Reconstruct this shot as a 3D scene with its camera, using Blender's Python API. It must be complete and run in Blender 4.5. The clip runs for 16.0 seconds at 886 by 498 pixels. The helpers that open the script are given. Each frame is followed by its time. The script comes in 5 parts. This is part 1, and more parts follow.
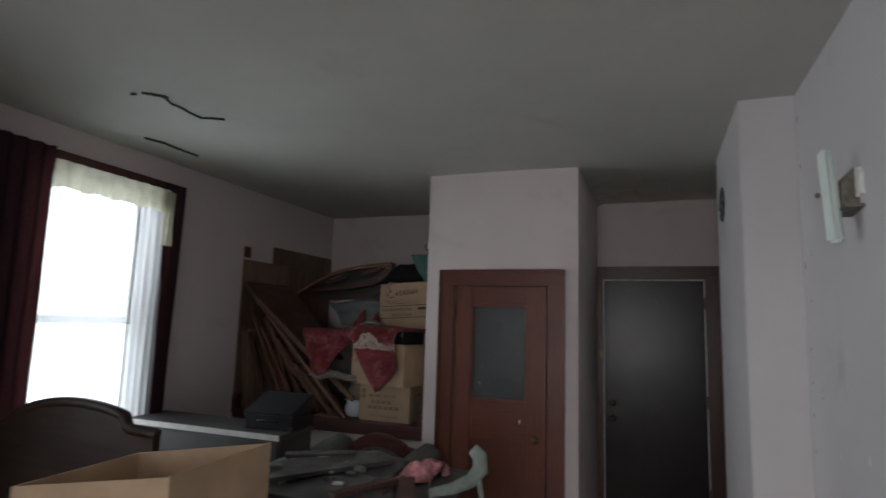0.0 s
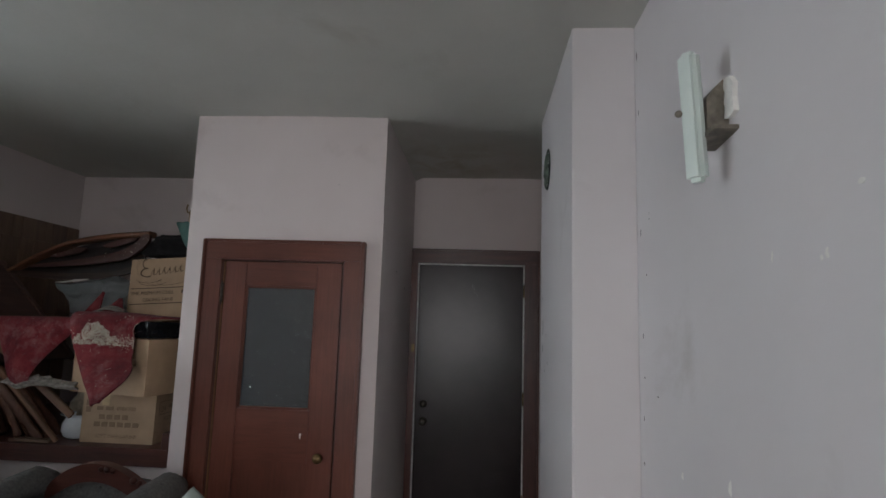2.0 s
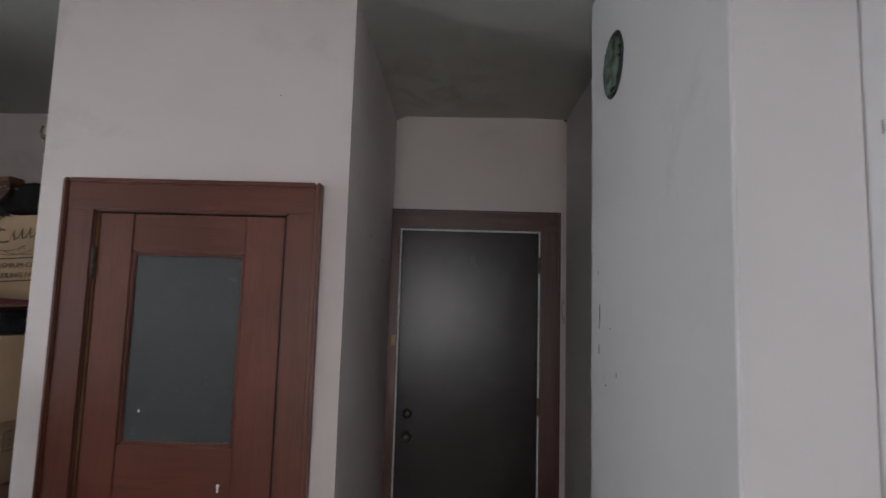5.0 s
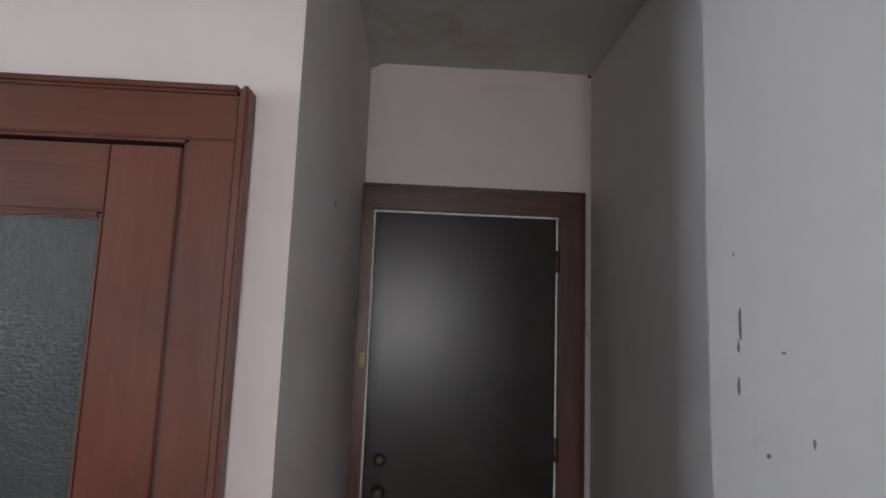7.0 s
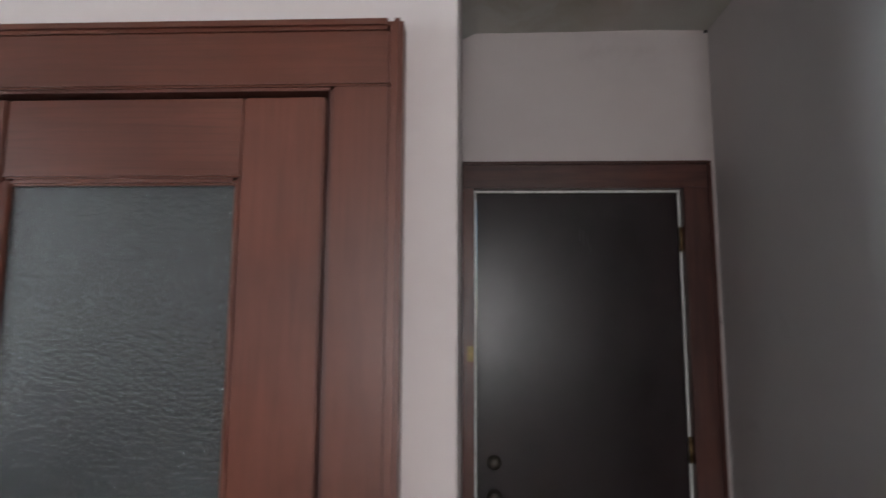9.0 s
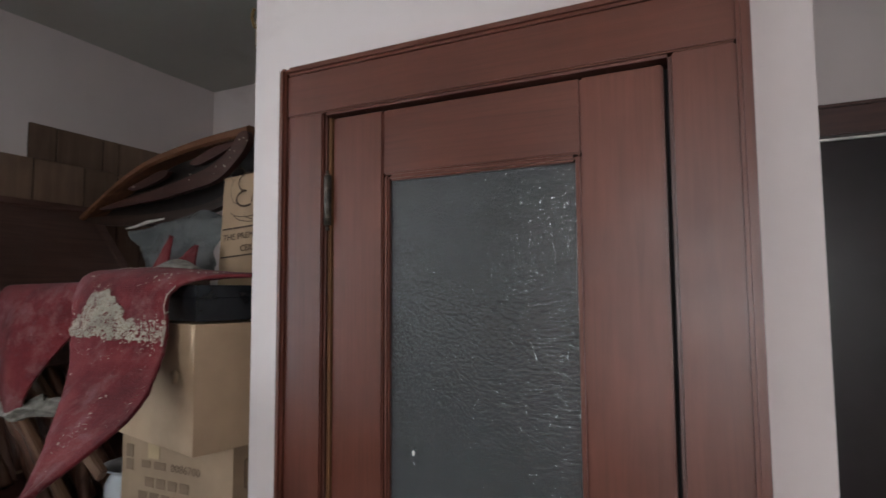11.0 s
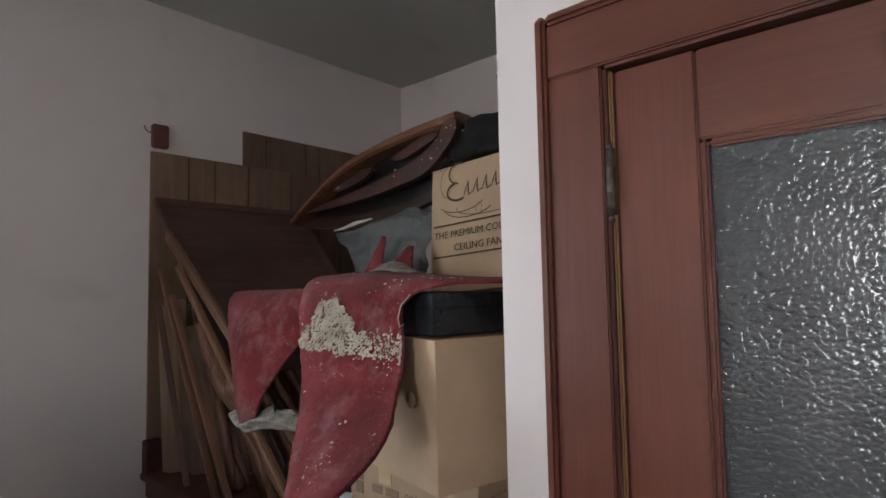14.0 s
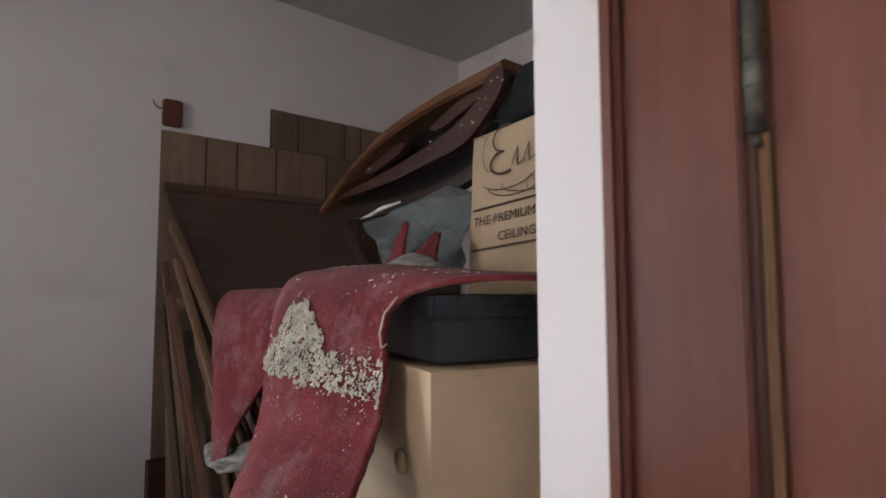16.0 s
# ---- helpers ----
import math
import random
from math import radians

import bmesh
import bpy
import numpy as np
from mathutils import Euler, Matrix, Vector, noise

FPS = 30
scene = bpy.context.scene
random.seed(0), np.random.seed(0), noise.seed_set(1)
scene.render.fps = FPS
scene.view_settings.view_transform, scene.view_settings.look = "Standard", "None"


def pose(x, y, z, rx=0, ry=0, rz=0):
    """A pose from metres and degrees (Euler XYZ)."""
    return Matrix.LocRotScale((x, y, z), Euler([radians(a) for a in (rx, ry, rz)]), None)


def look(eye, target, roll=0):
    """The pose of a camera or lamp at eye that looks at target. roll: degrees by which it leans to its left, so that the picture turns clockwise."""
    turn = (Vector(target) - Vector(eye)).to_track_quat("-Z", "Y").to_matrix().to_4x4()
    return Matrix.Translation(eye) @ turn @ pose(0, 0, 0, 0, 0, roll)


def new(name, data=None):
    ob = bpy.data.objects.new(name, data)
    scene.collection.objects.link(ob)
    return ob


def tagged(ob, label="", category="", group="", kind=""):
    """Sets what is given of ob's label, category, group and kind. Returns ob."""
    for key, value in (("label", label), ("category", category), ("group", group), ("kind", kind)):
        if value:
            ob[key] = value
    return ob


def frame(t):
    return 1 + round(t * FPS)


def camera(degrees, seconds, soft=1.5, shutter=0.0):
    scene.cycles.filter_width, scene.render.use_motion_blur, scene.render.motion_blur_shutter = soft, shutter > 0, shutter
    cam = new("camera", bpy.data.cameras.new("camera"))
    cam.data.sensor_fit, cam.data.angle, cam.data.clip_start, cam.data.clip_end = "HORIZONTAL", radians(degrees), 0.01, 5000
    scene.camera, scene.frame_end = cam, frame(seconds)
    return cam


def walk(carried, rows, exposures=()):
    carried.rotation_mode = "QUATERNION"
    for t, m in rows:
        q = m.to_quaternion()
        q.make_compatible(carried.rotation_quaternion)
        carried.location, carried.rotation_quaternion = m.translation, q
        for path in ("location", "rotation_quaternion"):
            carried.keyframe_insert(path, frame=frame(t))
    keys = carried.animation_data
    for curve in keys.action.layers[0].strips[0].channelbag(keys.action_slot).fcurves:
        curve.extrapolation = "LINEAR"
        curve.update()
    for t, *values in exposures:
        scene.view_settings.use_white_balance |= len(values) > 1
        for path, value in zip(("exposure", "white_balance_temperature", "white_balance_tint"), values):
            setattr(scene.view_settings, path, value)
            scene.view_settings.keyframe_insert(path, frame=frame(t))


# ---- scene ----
cam = camera(76.7, 16.0, shutter=0.4)
PATH = [
    (0, (0.068, 0.076, 1.645), (-0.629, 1.933, 1.907), 1.8),
    (0.5, (0.121, 0.284, 1.632), (-0.374, 2.203, 1.903), 1.8),
    (1, (0.122, 0.533, 1.667), (-0.196, 2.489, 1.942), 2.4),
    (1.5, (0.101, 0.732, 1.621), (-0.085, 2.702, 1.907), 2.5),
    (2, (0.131, 0.93, 1.596), (0.003, 2.907, 1.866), 1.8),
    (2.5, (0.129, 1.077, 1.601), (0.004, 3.058, 1.845), 1.7),
    (3, (0.081, 1.21, 1.584), (-0.051, 3.195, 1.79), 1.9),
    (5.5, (-0.055, 2.303, 1.634), (-0.07, 4.293, 1.839), 1.9),
    (6, (-0.114, 2.597, 1.644), (-0.098, 4.584, 1.87), 2.4),
    (6.5, (-0.152, 2.757, 1.622), (-0.08, 4.741, 1.863), 2.6),
    (7, (-0.155, 2.86, 1.601), (-0.057, 4.842, 1.85), 2.1),
    (7.5, (-0.14, 2.969, 1.625), (-0.036, 4.952, 1.867), 1.9),
    (8, (-0.149, 3.036, 1.612), (-0.054, 5.019, 1.854), 1.9),
    (8.5, (-0.235, 3.064, 1.595), (-0.169, 5.049, 1.83), 1.7),
    (9, (-0.387, 3.073, 1.559), (-0.466, 5.057, 1.801), 0.3),
    (9.5, (-0.485, 3.054, 1.546), (-0.812, 5.014, 1.774), -0.9),
    (10, (-0.52, 3.029, 1.55), (-1.052, 4.947, 1.74), -0.8),
    (12.3, (-0.695, 2.944, 1.545), (-1.838, 4.581, 1.668), -0.3),
    (12.5, (-0.737, 2.954, 1.55), (-1.911, 4.568, 1.671), -0.3),
    (13, (-0.841, 2.982, 1.567), (-2.077, 4.55, 1.686), -0.2),
    (13.5, (-0.881, 3.013, 1.571), (-2.156, 4.548, 1.696), -0.4),
    (14, (-0.894, 3.099, 1.579), (-2.217, 4.593, 1.709), -1.1),
    (14.5, (-0.889, 3.255, 1.592), (-2.292, 4.675, 1.726), -2.1),
    (15, (-0.879, 3.37, 1.593), (-2.357, 4.71, 1.736), -2.1),
    (15.5, (-0.964, 3.438, 1.592), (-2.468, 4.747, 1.742), -1.7),
    (16, (-1.113, 3.493, 1.57), (-2.638, 4.779, 1.718), -0.2),
]
EXPO = [(0.0, -1.66), (0.5, -1.82), (1.0, -1.26), (1.5, -1.25), (3.0, -1.17), (5.5, -0.82), (6.5, -0.5), (8.0, -0.3), (8.5, -0.3), (9.0, -0.32), (9.5, -0.73), (10.0, -0.52), (12.5, -0.33), (14.0, -0.16), (15.0, -0.2), (16.0, 0.1)]
walk(cam, [(t, look(eye, target, roll)) for t, eye, target, roll in PATH], EXPO)

# ---- world and light ----
world = bpy.data.worlds.new("sky")
scene.world = world
world.use_nodes = True
wn = world.node_tree
sky = wn.nodes.new("ShaderNodeTexSky")
sky.sky_type, sky.sun_disc = "NISHITA", False
sky.sun_elevation, sky.sun_rotation = radians(40), radians(200)
wn.nodes["Background"].inputs[1].default_value = 0.08
wn.links.new(sky.outputs[0], wn.nodes["Background"].inputs[0])


def window_light(name, m, wide, high, watts, colour, spread=128):
    data = bpy.data.lights.new(name, "AREA")
    data.shape, data.size, data.size_y, data.energy, data.color = "RECTANGLE", wide, high, watts, colour
    data.spread = radians(spread)
    ob = new(name, data)
    ob.matrix_world = m
    return ob


window_light("window_daylight", look((-3.40, 2.605, 1.595), (0.0, 2.605, 1.595)), 0.87, 1.75, 40, (0.84, 0.92, 1.0))
# added fill lamp in an out-of-view opening, brightens the east wall
window_light("added_daylight", look((-3.42, 0.65, 1.65), (0.0, 0.65, 0.75)), 0.9, 1.6, 24, (0.86, 0.94, 1.0))
window_light("rear_daylight", look((-0.35, -1.93, 1.6), (0.17, 3.0, 0.55)), 1.05, 1.5, 38, (0.98, 0.97, 0.99), 108)


# ---- materials ----
def shader(name, rough=0.6, metal=0.0, spec=0.5):
    m = bpy.data.materials.new(name)
    m.use_nodes = True
    p = m.node_tree.nodes["Principled BSDF"]
    p.inputs["Roughness"].default_value = rough
    p.inputs["Metallic"].default_value = metal
    p.inputs["Specular IOR Level"].default_value = spec
    return m, m.node_tree, p


def noise_node(nt, scale, detail=4.0, stretch=(1, 1, 1), rough=0.55, distort=0.0):
    co = nt.nodes.new("ShaderNodeTexCoord")
    mp = nt.nodes.new("ShaderNodeMapping")
    mp.inputs["Scale"].default_value = stretch
    n = nt.nodes.new("ShaderNodeTexNoise")
    n.inputs["Scale"].default_value, n.inputs["Detail"].default_value = scale, detail
    n.inputs["Roughness"].default_value, n.inputs["Distortion"].default_value = rough, distort
    nt.links.new(co.outputs["Object"], mp.inputs[0])
    nt.links.new(mp.outputs[0], n.inputs["Vector"])
    return n.outputs["Fac"]


def ramp(nt, fac, stops):
    r = nt.nodes.new("ShaderNodeValToRGB")
    el = r.color_ramp.elements
    while len(el) < len(stops):
        el.new(0.5)
    for e, (pos, c) in zip(el, stops):
        e.position, e.color = pos, (*c, 1)
    nt.links.new(fac, r.inputs[0])
    return r.outputs[0]


def mixed(nt, fac, a, b, mode="MIX"):
    x = nt.nodes.new("ShaderNodeMix")
    x.data_type, x.blend_type = "RGBA", mode
    for key, v in ((0, fac), (6, a), (7, b)):
        if hasattr(v, "is_linked"):
            nt.links.new(v, x.inputs[key])
        else:
            x.inputs[key].default_value = v if key == 0 else (*v, 1)
    return x.outputs[2]


def bumped(nt, p, height, strength, distance=0.002, under=None):
    b = nt.nodes.new("ShaderNodeBump")
    b.inputs["Strength"].default_value, b.inputs["Distance"].default_value = strength, distance
    nt.links.new(height, b.inputs["Height"])
    if under:
        nt.links.new(under, b.inputs["Normal"])
    nt.links.new(b.outputs[0], p.inputs["Normal"])
    return b.outputs[0]


def paint_mat(name, c1, c2, stain=None, rough=0.7, grain=60, bump=0.15, stain_scale=1.6, stain_at=(0.62, 0.75)):
    m, nt, p = shader(name, rough, 0, 0.3)
    big = noise_node(nt, 1.3, 5)
    col = ramp(nt, big, [(0.3, c1), (0.7, c2)])
    if stain:
        s = ramp(nt, noise_node(nt, stain_scale, 6, rough=0.62, distort=0.4), [(stain_at[0], (0, 0, 0)), (stain_at[1], (1, 1, 1))])
        col = mixed(nt, s, col, stain)
    nt.links.new(col, p.inputs["Base Color"])
    low = bumped(nt, p, noise_node(nt, 5, 3), bump, 0.02)
    bumped(nt, p, noise_node(nt, grain, 4), bump, 0.002, low)
    return m


def wood_mat(name, dark, light, axis="Z", rough=0.35, grain=14, spec=0.5, bump=0.1, wear=None, vary=0.25, coat=0.0, figure=0.0):
    m, nt, p = shader(name, rough, 0, spec)
    st = {"X": (0.08, 1, 1), "Y": (1, 0.08, 1), "Z": (1, 1, 0.08)}[axis]
    g = noise_node(nt, grain * 4, 6, st, 0.6, 0.6)
    col = ramp(nt, g, [(0.3, dark), (0.68, light)])
    if figure:
        co = nt.nodes.new("ShaderNodeTexCoord")
        mp = nt.nodes.new("ShaderNodeMapping")
        mp.inputs["Scale"].default_value = {"X": (0.07, 1, 1), "Y": (1, 0.07, 1), "Z": (1, 1, 0.07)}[axis]
        w = nt.nodes.new("ShaderNodeTexWave")
        w.bands_direction, w.wave_profile = {"X": "Z", "Y": "X", "Z": "X"}[axis], "SAW"
        w.inputs["Scale"].default_value, w.inputs["Distortion"].default_value = 30, 22.0
        w.inputs["Detail"].default_value, w.inputs["Detail Scale"].default_value = 3.0, 0.22
        nt.links.new(co.outputs["Object"], mp.inputs[0])
        nt.links.new(mp.outputs[0], w.inputs["Vector"])
        patch = ramp(nt, noise_node(nt, 5, 3), [(0.42, (0.05,) * 3), (0.66, (1, 1, 1))])
        line = mixed(nt, 1.0, ramp(nt, w.outputs["Fac"], [(0.55, (0, 0, 0)), (0.95, (figure,) * 3)]), patch, "MULTIPLY")
        col = mixed(nt, line, col, tuple(v * 0.45 for v in dark))
    blot = ramp(nt, noise_node(nt, 3, 4), [(0.3, (0.75, 0.72, 0.72)), (0.7, (1.15, 1.12, 1.1))])
    col = mixed(nt, 0.8, col, blot, "MULTIPLY")
    info = nt.nodes.new("ShaderNodeObjectInfo")
    tone = ramp(nt, info.outputs["Random"], [(0.0, (1 - vary,) * 3), (1.0, (1 + vary,) * 3)])
    col = mixed(nt, 1.0, col, tone, "MULTIPLY")
    if wear:
        w = ramp(nt, noise_node(nt, 16, 6, rough=0.7), [(0.66, (0, 0, 0)), (0.72, (1, 1, 1))])
        col = mixed(nt, w, col, wear)
    nt.links.new(col, p.inputs["Base Color"])
    p.inputs["Coat Weight"].default_value = coat
    p.inputs["Coat Roughness"].default_value = 0.25
    rr = nt.nodes.new("ShaderNodeMapRange")
    rr.inputs["To Min"].default_value, rr.inputs["To Max"].default_value = max(0.05, rough - 0.1), min(1, rough + 0.15)
    nt.links.new(noise_node(nt, 9, 5), rr.inputs[0])
    nt.links.new(rr.outputs[0], p.inputs["Roughness"])
    bumped(nt, p, g, bump, 0.002)
    return m


def plain_mat(name, c, rough=0.5, metal=0.0, var=0.15, scale=20, bump=0.05, spec=0.5):
    m, nt, p = shader(name, rough, metal, spec)
    n = noise_node(nt, scale, 5)
    col = ramp(nt, n, [(0.3, tuple(v * (1 - var) for v in c)), (0.7, tuple(min(1, v * (1 + var)) for v in c))])
    nt.links.new(col, p.inputs["Base Color"])
    if bump:
        bumped(nt, p, n, bump, 0.002)
    return m


M_WALL = paint_mat("wall_paint", (0.65, 0.578, 0.565), (0.70, 0.63, 0.617), (0.58, 0.51, 0.495), 0.6)


def ceiling_mat():
    m = paint_mat("ceiling_paint", (0.50, 0.50, 0.46), (0.565, 0.565, 0.525), (0.40, 0.38, 0.335), 0.8, 45, 0.35, 1.4, (0.60, 0.9))
    nt = m.node_tree
    p = nt.nodes["Principled BSDF"]
    before = p.inputs["Base Color"].links[0].from_socket
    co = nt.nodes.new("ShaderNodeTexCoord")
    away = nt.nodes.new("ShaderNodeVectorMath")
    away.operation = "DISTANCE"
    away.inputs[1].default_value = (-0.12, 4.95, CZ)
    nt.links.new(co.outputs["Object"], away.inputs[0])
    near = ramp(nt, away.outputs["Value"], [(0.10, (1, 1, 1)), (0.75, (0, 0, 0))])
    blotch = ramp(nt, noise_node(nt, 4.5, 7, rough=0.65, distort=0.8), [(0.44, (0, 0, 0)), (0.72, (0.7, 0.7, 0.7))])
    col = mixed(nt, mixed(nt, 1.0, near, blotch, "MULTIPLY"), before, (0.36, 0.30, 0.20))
    nt.links.new(col, p.inputs["Base Color"])
    return m


M_CHIM = paint_mat("chimney_paint", (0.64, 0.612, 0.618), (0.69, 0.663, 0.67), (0.55, 0.52, 0.51), 0.6)
CZ = 2.757
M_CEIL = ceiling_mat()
M_CASE = wood_mat("stained_casing", (0.114, 0.034, 0.0205), (0.149, 0.0455, 0.028), "Z", 0.36, 16, spec=0.5, bump=0.04, vary=0.07, figure=0.20)
M_CASEX = wood_mat("stained_casing_across", (0.114, 0.034, 0.0205), (0.149, 0.0455, 0.028), "X", 0.36, 16, spec=0.5, bump=0.04, vary=0.07, figure=0.20)
M_DARKTRIM = wood_mat("dark_trim", (0.070, 0.024, 0.018), (0.115, 0.040, 0.029), "Z", 0.35, 10)
M_DARKTRIMX = wood_mat("dark_trim_across", (0.070, 0.024, 0.018), (0.115, 0.040, 0.029), "X", 0.35, 10)
M_WINTRIM = wood_mat("window_trim", (0.045, 0.012, 0.010), (0.09, 0.026, 0.020), "Z", 0.4, 10)
M_BDOOR = plain_mat("dark_door_veneer", (0.022, 0.015, 0.016), 0.28, var=0.25, scale=4, bump=0.0, spec=0.27)
M_FLOOR = wood_mat("floor_boards", (0.17, 0.12, 0.085), (0.26, 0.19, 0.14), "Y", 0.55, 8)
M_JAMB = wood_mat("golden_jamb", (0.19, 0.09, 0.04), (0.31, 0.155, 0.07), "Z", 0.4, 8)
M_WHITE = plain_mat("white_edge_paint", (0.72, 0.72, 0.70), 0.5)
M_GAP = plain_mat("dark_gap", (0.01, 0.008, 0.008), 0.9)
M_STEEL = plain_mat("worn_steel", (0.10, 0.088, 0.075), 0.5, 0.6, 0.5, 60)
M_BRASS = plain_mat("tarnished_brass", (0.21, 0.14, 0.06), 0.5, 0.7, 0.35, 50)
M_SCUFF = plain_mat("scuffed_plaster", (0.20, 0.185, 0.18), 0.9, var=0.5, scale=60)
M_SCRATCH = plain_mat("scratched_veneer", (0.045, 0.040, 0.040), 0.7, var=0.3, scale=60)
M_CRACK = plain_mat("crack_shade", (0.09, 0.085, 0.08), 0.9, var=0.4)
M_CHIP = plain_mat("bare_plaster", (0.82, 0.80, 0.76), 0.9)
M_TUBE = plain_mat("milk_glass", (0.62, 0.70, 0.66), 0.3, var=0.06, scale=8)
M_SOCKET = plain_mat("old_metal_box", (0.17, 0.15, 0.12), 0.5, 0.3, 0.4, 40)


def pebble_glass():
    m, nt, p = shader("pebbled_glass", 0.115, 0, 0.8)
    p.inputs["Base Color"].default_value = (0.14, 0.147, 0.153, 1)
    p.inputs["Transmission Weight"].default_value = 0.5
    p.inputs["IOR"].default_value = 1.52
    return m


def clear_glass():
    m, nt, p = shader("window_glass", 0.03)
    p.inputs["Transmission Weight"].default_value = 1.0
    p.inputs["Base Color"].default_value = (0.96, 0.98, 0.97, 1)
    p.inputs["IOR"].default_value = 1.1
    return m


def sheer():
    m, nt, p = shader("sheer_curtain", 0.9)
    p.inputs["Base Color"].default_value = (0.85, 0.86, 0.86, 1)
    tr = nt.nodes.new("ShaderNodeBsdfTranslucent")
    tr.inputs[0].default_value = (0.9, 0.92, 0.92, 1)
    clear = nt.nodes.new("ShaderNodeBsdfTransparent")
    a = nt.nodes.new("ShaderNodeMixShader")
    b = nt.nodes.new("ShaderNodeMixShader")
    a.inputs[0].default_value = 0.65
    nt.links.new(p.outputs[0], a.inputs[1])
    nt.links.new(tr.outputs[0], a.inputs[2])
    b.inputs[0].default_value = 0.5
    nt.links.new(a.outputs[0], b.inputs[1])
    nt.links.new(clear.outputs[0], b.inputs[2])
    nt.links.new(b.outputs[0], nt.nodes["Material Output"].inputs[0])
    return m


def cloth_through(name, c, through_c, share):
    m, nt, p = shader(name, 0.95, 0, 0.2)
    n = noise_node(nt, 90, 3)
    nt.links.new(ramp(nt, n, [(0.3, tuple(v * 0.75 for v in c)), (0.7, c)]), p.inputs["Base Color"])
    tr = nt.nodes.new("ShaderNodeBsdfTranslucent")
    tr.inputs[0].default_value = (*through_c, 1)
    a = nt.nodes.new("ShaderNodeMixShader")
    a.inputs[0].default_value = share
    nt.links.new(p.outputs[0], a.inputs[1])
    nt.links.new(tr.outputs[0], a.inputs[2])
    nt.links.new(a.outputs[0], nt.nodes["Material Output"].inputs[0])
    bumped(nt, p, n, 0.3, 0.002)
    return m


def pebbled_pane(x0, x1, z0, z1, y, cell=0.0074, step=0.0011, steep=15.0):
    """A closed pane whose front is a relief of small round pebbles, each a little tilted."""
    rng = np.random.RandomState(3)
    xs, zs = np.arange(x0, x1 + step / 2, step), np.arange(z0, z1 + step / 2, step)
    nx, nz = int((x1 - x0) / cell) + 5, int((z1 - z0) / cell) + 5
    seeds = rng.uniform(0.08, 0.92, (nx, nz, 2))
    lean = rng.normal(0, 0.052, (nx, nz, 2))
    bulge = steep * rng.uniform(0.5, 1.8, (nx, nz))
    gx, gz = np.meshgrid(xs, zs, indexing="ij")
    cx, cz = ((gx - x0) / cell).astype(int) + 2, ((gz - z0) / cell).astype(int) + 2
    best, front = np.full(gx.shape, 9.0), np.zeros(gx.shape)
    for i in (-1, 0, 1):
        for j in (-1, 0, 1):
            sx, sz = np.clip(cx + i, 0, nx - 1), np.clip(cz + j, 0, nz - 1)
            q, tip = seeds[sx, sz], lean[sx, sz]
            dx, dz = gx - x0 - (cx + i - 2 + q[..., 0]) * cell, gz - z0 - (cz + j - 2 + q[..., 1]) * cell
            r2 = dx ** 2 + dz ** 2
            near = r2 < best
            front = np.where(near, y + bulge[sx, sz] * r2 + tip[..., 0] * dx + tip[..., 1] * dz, front)
            best = np.where(near, r2, best)
    n, k = gx.shape
    co = np.concatenate([np.stack([gx, front, gz], -1).reshape(-1, 3), np.stack([gx, np.full_like(gx, y + 0.006), gz], -1).reshape(-1, 3)])
    a = (np.arange(n - 1)[:, None] * k + np.arange(k - 1)).reshape(-1)
    near = np.stack([a, a + k, a + k + 1, a + 1], -1)
    far = near[:, ::-1] + n * k
    rim = [r for r in (np.arange(n) * k, np.arange(n) * k + k - 1, np.arange(k), np.arange(k) + (n - 1) * k)]
    sides = np.concatenate([np.stack([r[:-1], r[1:], r[1:] + n * k, r[:-1] + n * k], -1) for r in rim])
    me = bpy.data.meshes.new("glass_pane")
    me.from_pydata(co.tolist(), [], np.concatenate([near, far, sides]).tolist())
    me.polygons.foreach_set("use_smooth", [True] * len(me.polygons))
    me.materials.append(M_PEBBLE)
    return me


M_PEBBLE, M_CLEAR, M_SHEER = pebble_glass(), clear_glass(), sheer()
M_LACE = cloth_through("cream_lace", (0.62, 0.60, 0.50), (0.6, 0.58, 0.45), 0.5)
M_DRAPE = cloth_through("maroon_drape", (0.052, 0.025, 0.033), (0.18, 0.05, 0.05), 0.08)


# ---- building helpers ----
def bm_box(bm, lo, hi, bevel=0.0, m=None):
    c = [(a + b) / 2 for a, b in zip(lo, hi)]
    s = [abs(b - a) for a, b in zip(lo, hi)]
    t = Matrix.Translation(c) @ Matrix.Diagonal((*s, 1))
    r = bmesh.ops.create_cube(bm, size=1, matrix=t)
    vs = r["verts"]
    if bevel:
        es = list({e for v in vs for e in v.link_edges})
        g = bmesh.ops.bevel(bm, geom=es, offset=min(bevel, min(s) * 0.4), segments=2, affect="EDGES")
        vs = list({v for f in g["faces"] for v in f.verts} | {v for v in vs if v.is_valid})
    if m is not None:
        bmesh.ops.transform(bm, matrix=m, verts=vs)
    return vs


def boxes(*items, bevel=0.0):
    bm = bmesh.new()
    for lo, hi in items:
        bm_box(bm, lo, hi, bevel)
    return bm


def cyl(bm, r, depth, m, r2=None, segs=20):
    return bmesh.ops.create_cone(bm, cap_ends=True, segments=segs, radius1=r, radius2=r if r2 is None else r2, depth=depth, matrix=m)["verts"]


def lathe(profile, segs=28):
    bm = bmesh.new()
    rings = [[bm.verts.new((r * math.cos(a), r * math.sin(a), z)) for a in [2 * math.pi * i / segs for i in range(segs)]] for r, z in profile]
    for a, b in zip(rings, rings[1:]):
        for i in range(segs):
            bm.faces.new((a[i], a[(i + 1) % segs], b[(i + 1) % segs], b[i]))
    bm.faces.new(rings[0][::-1])
    return bm


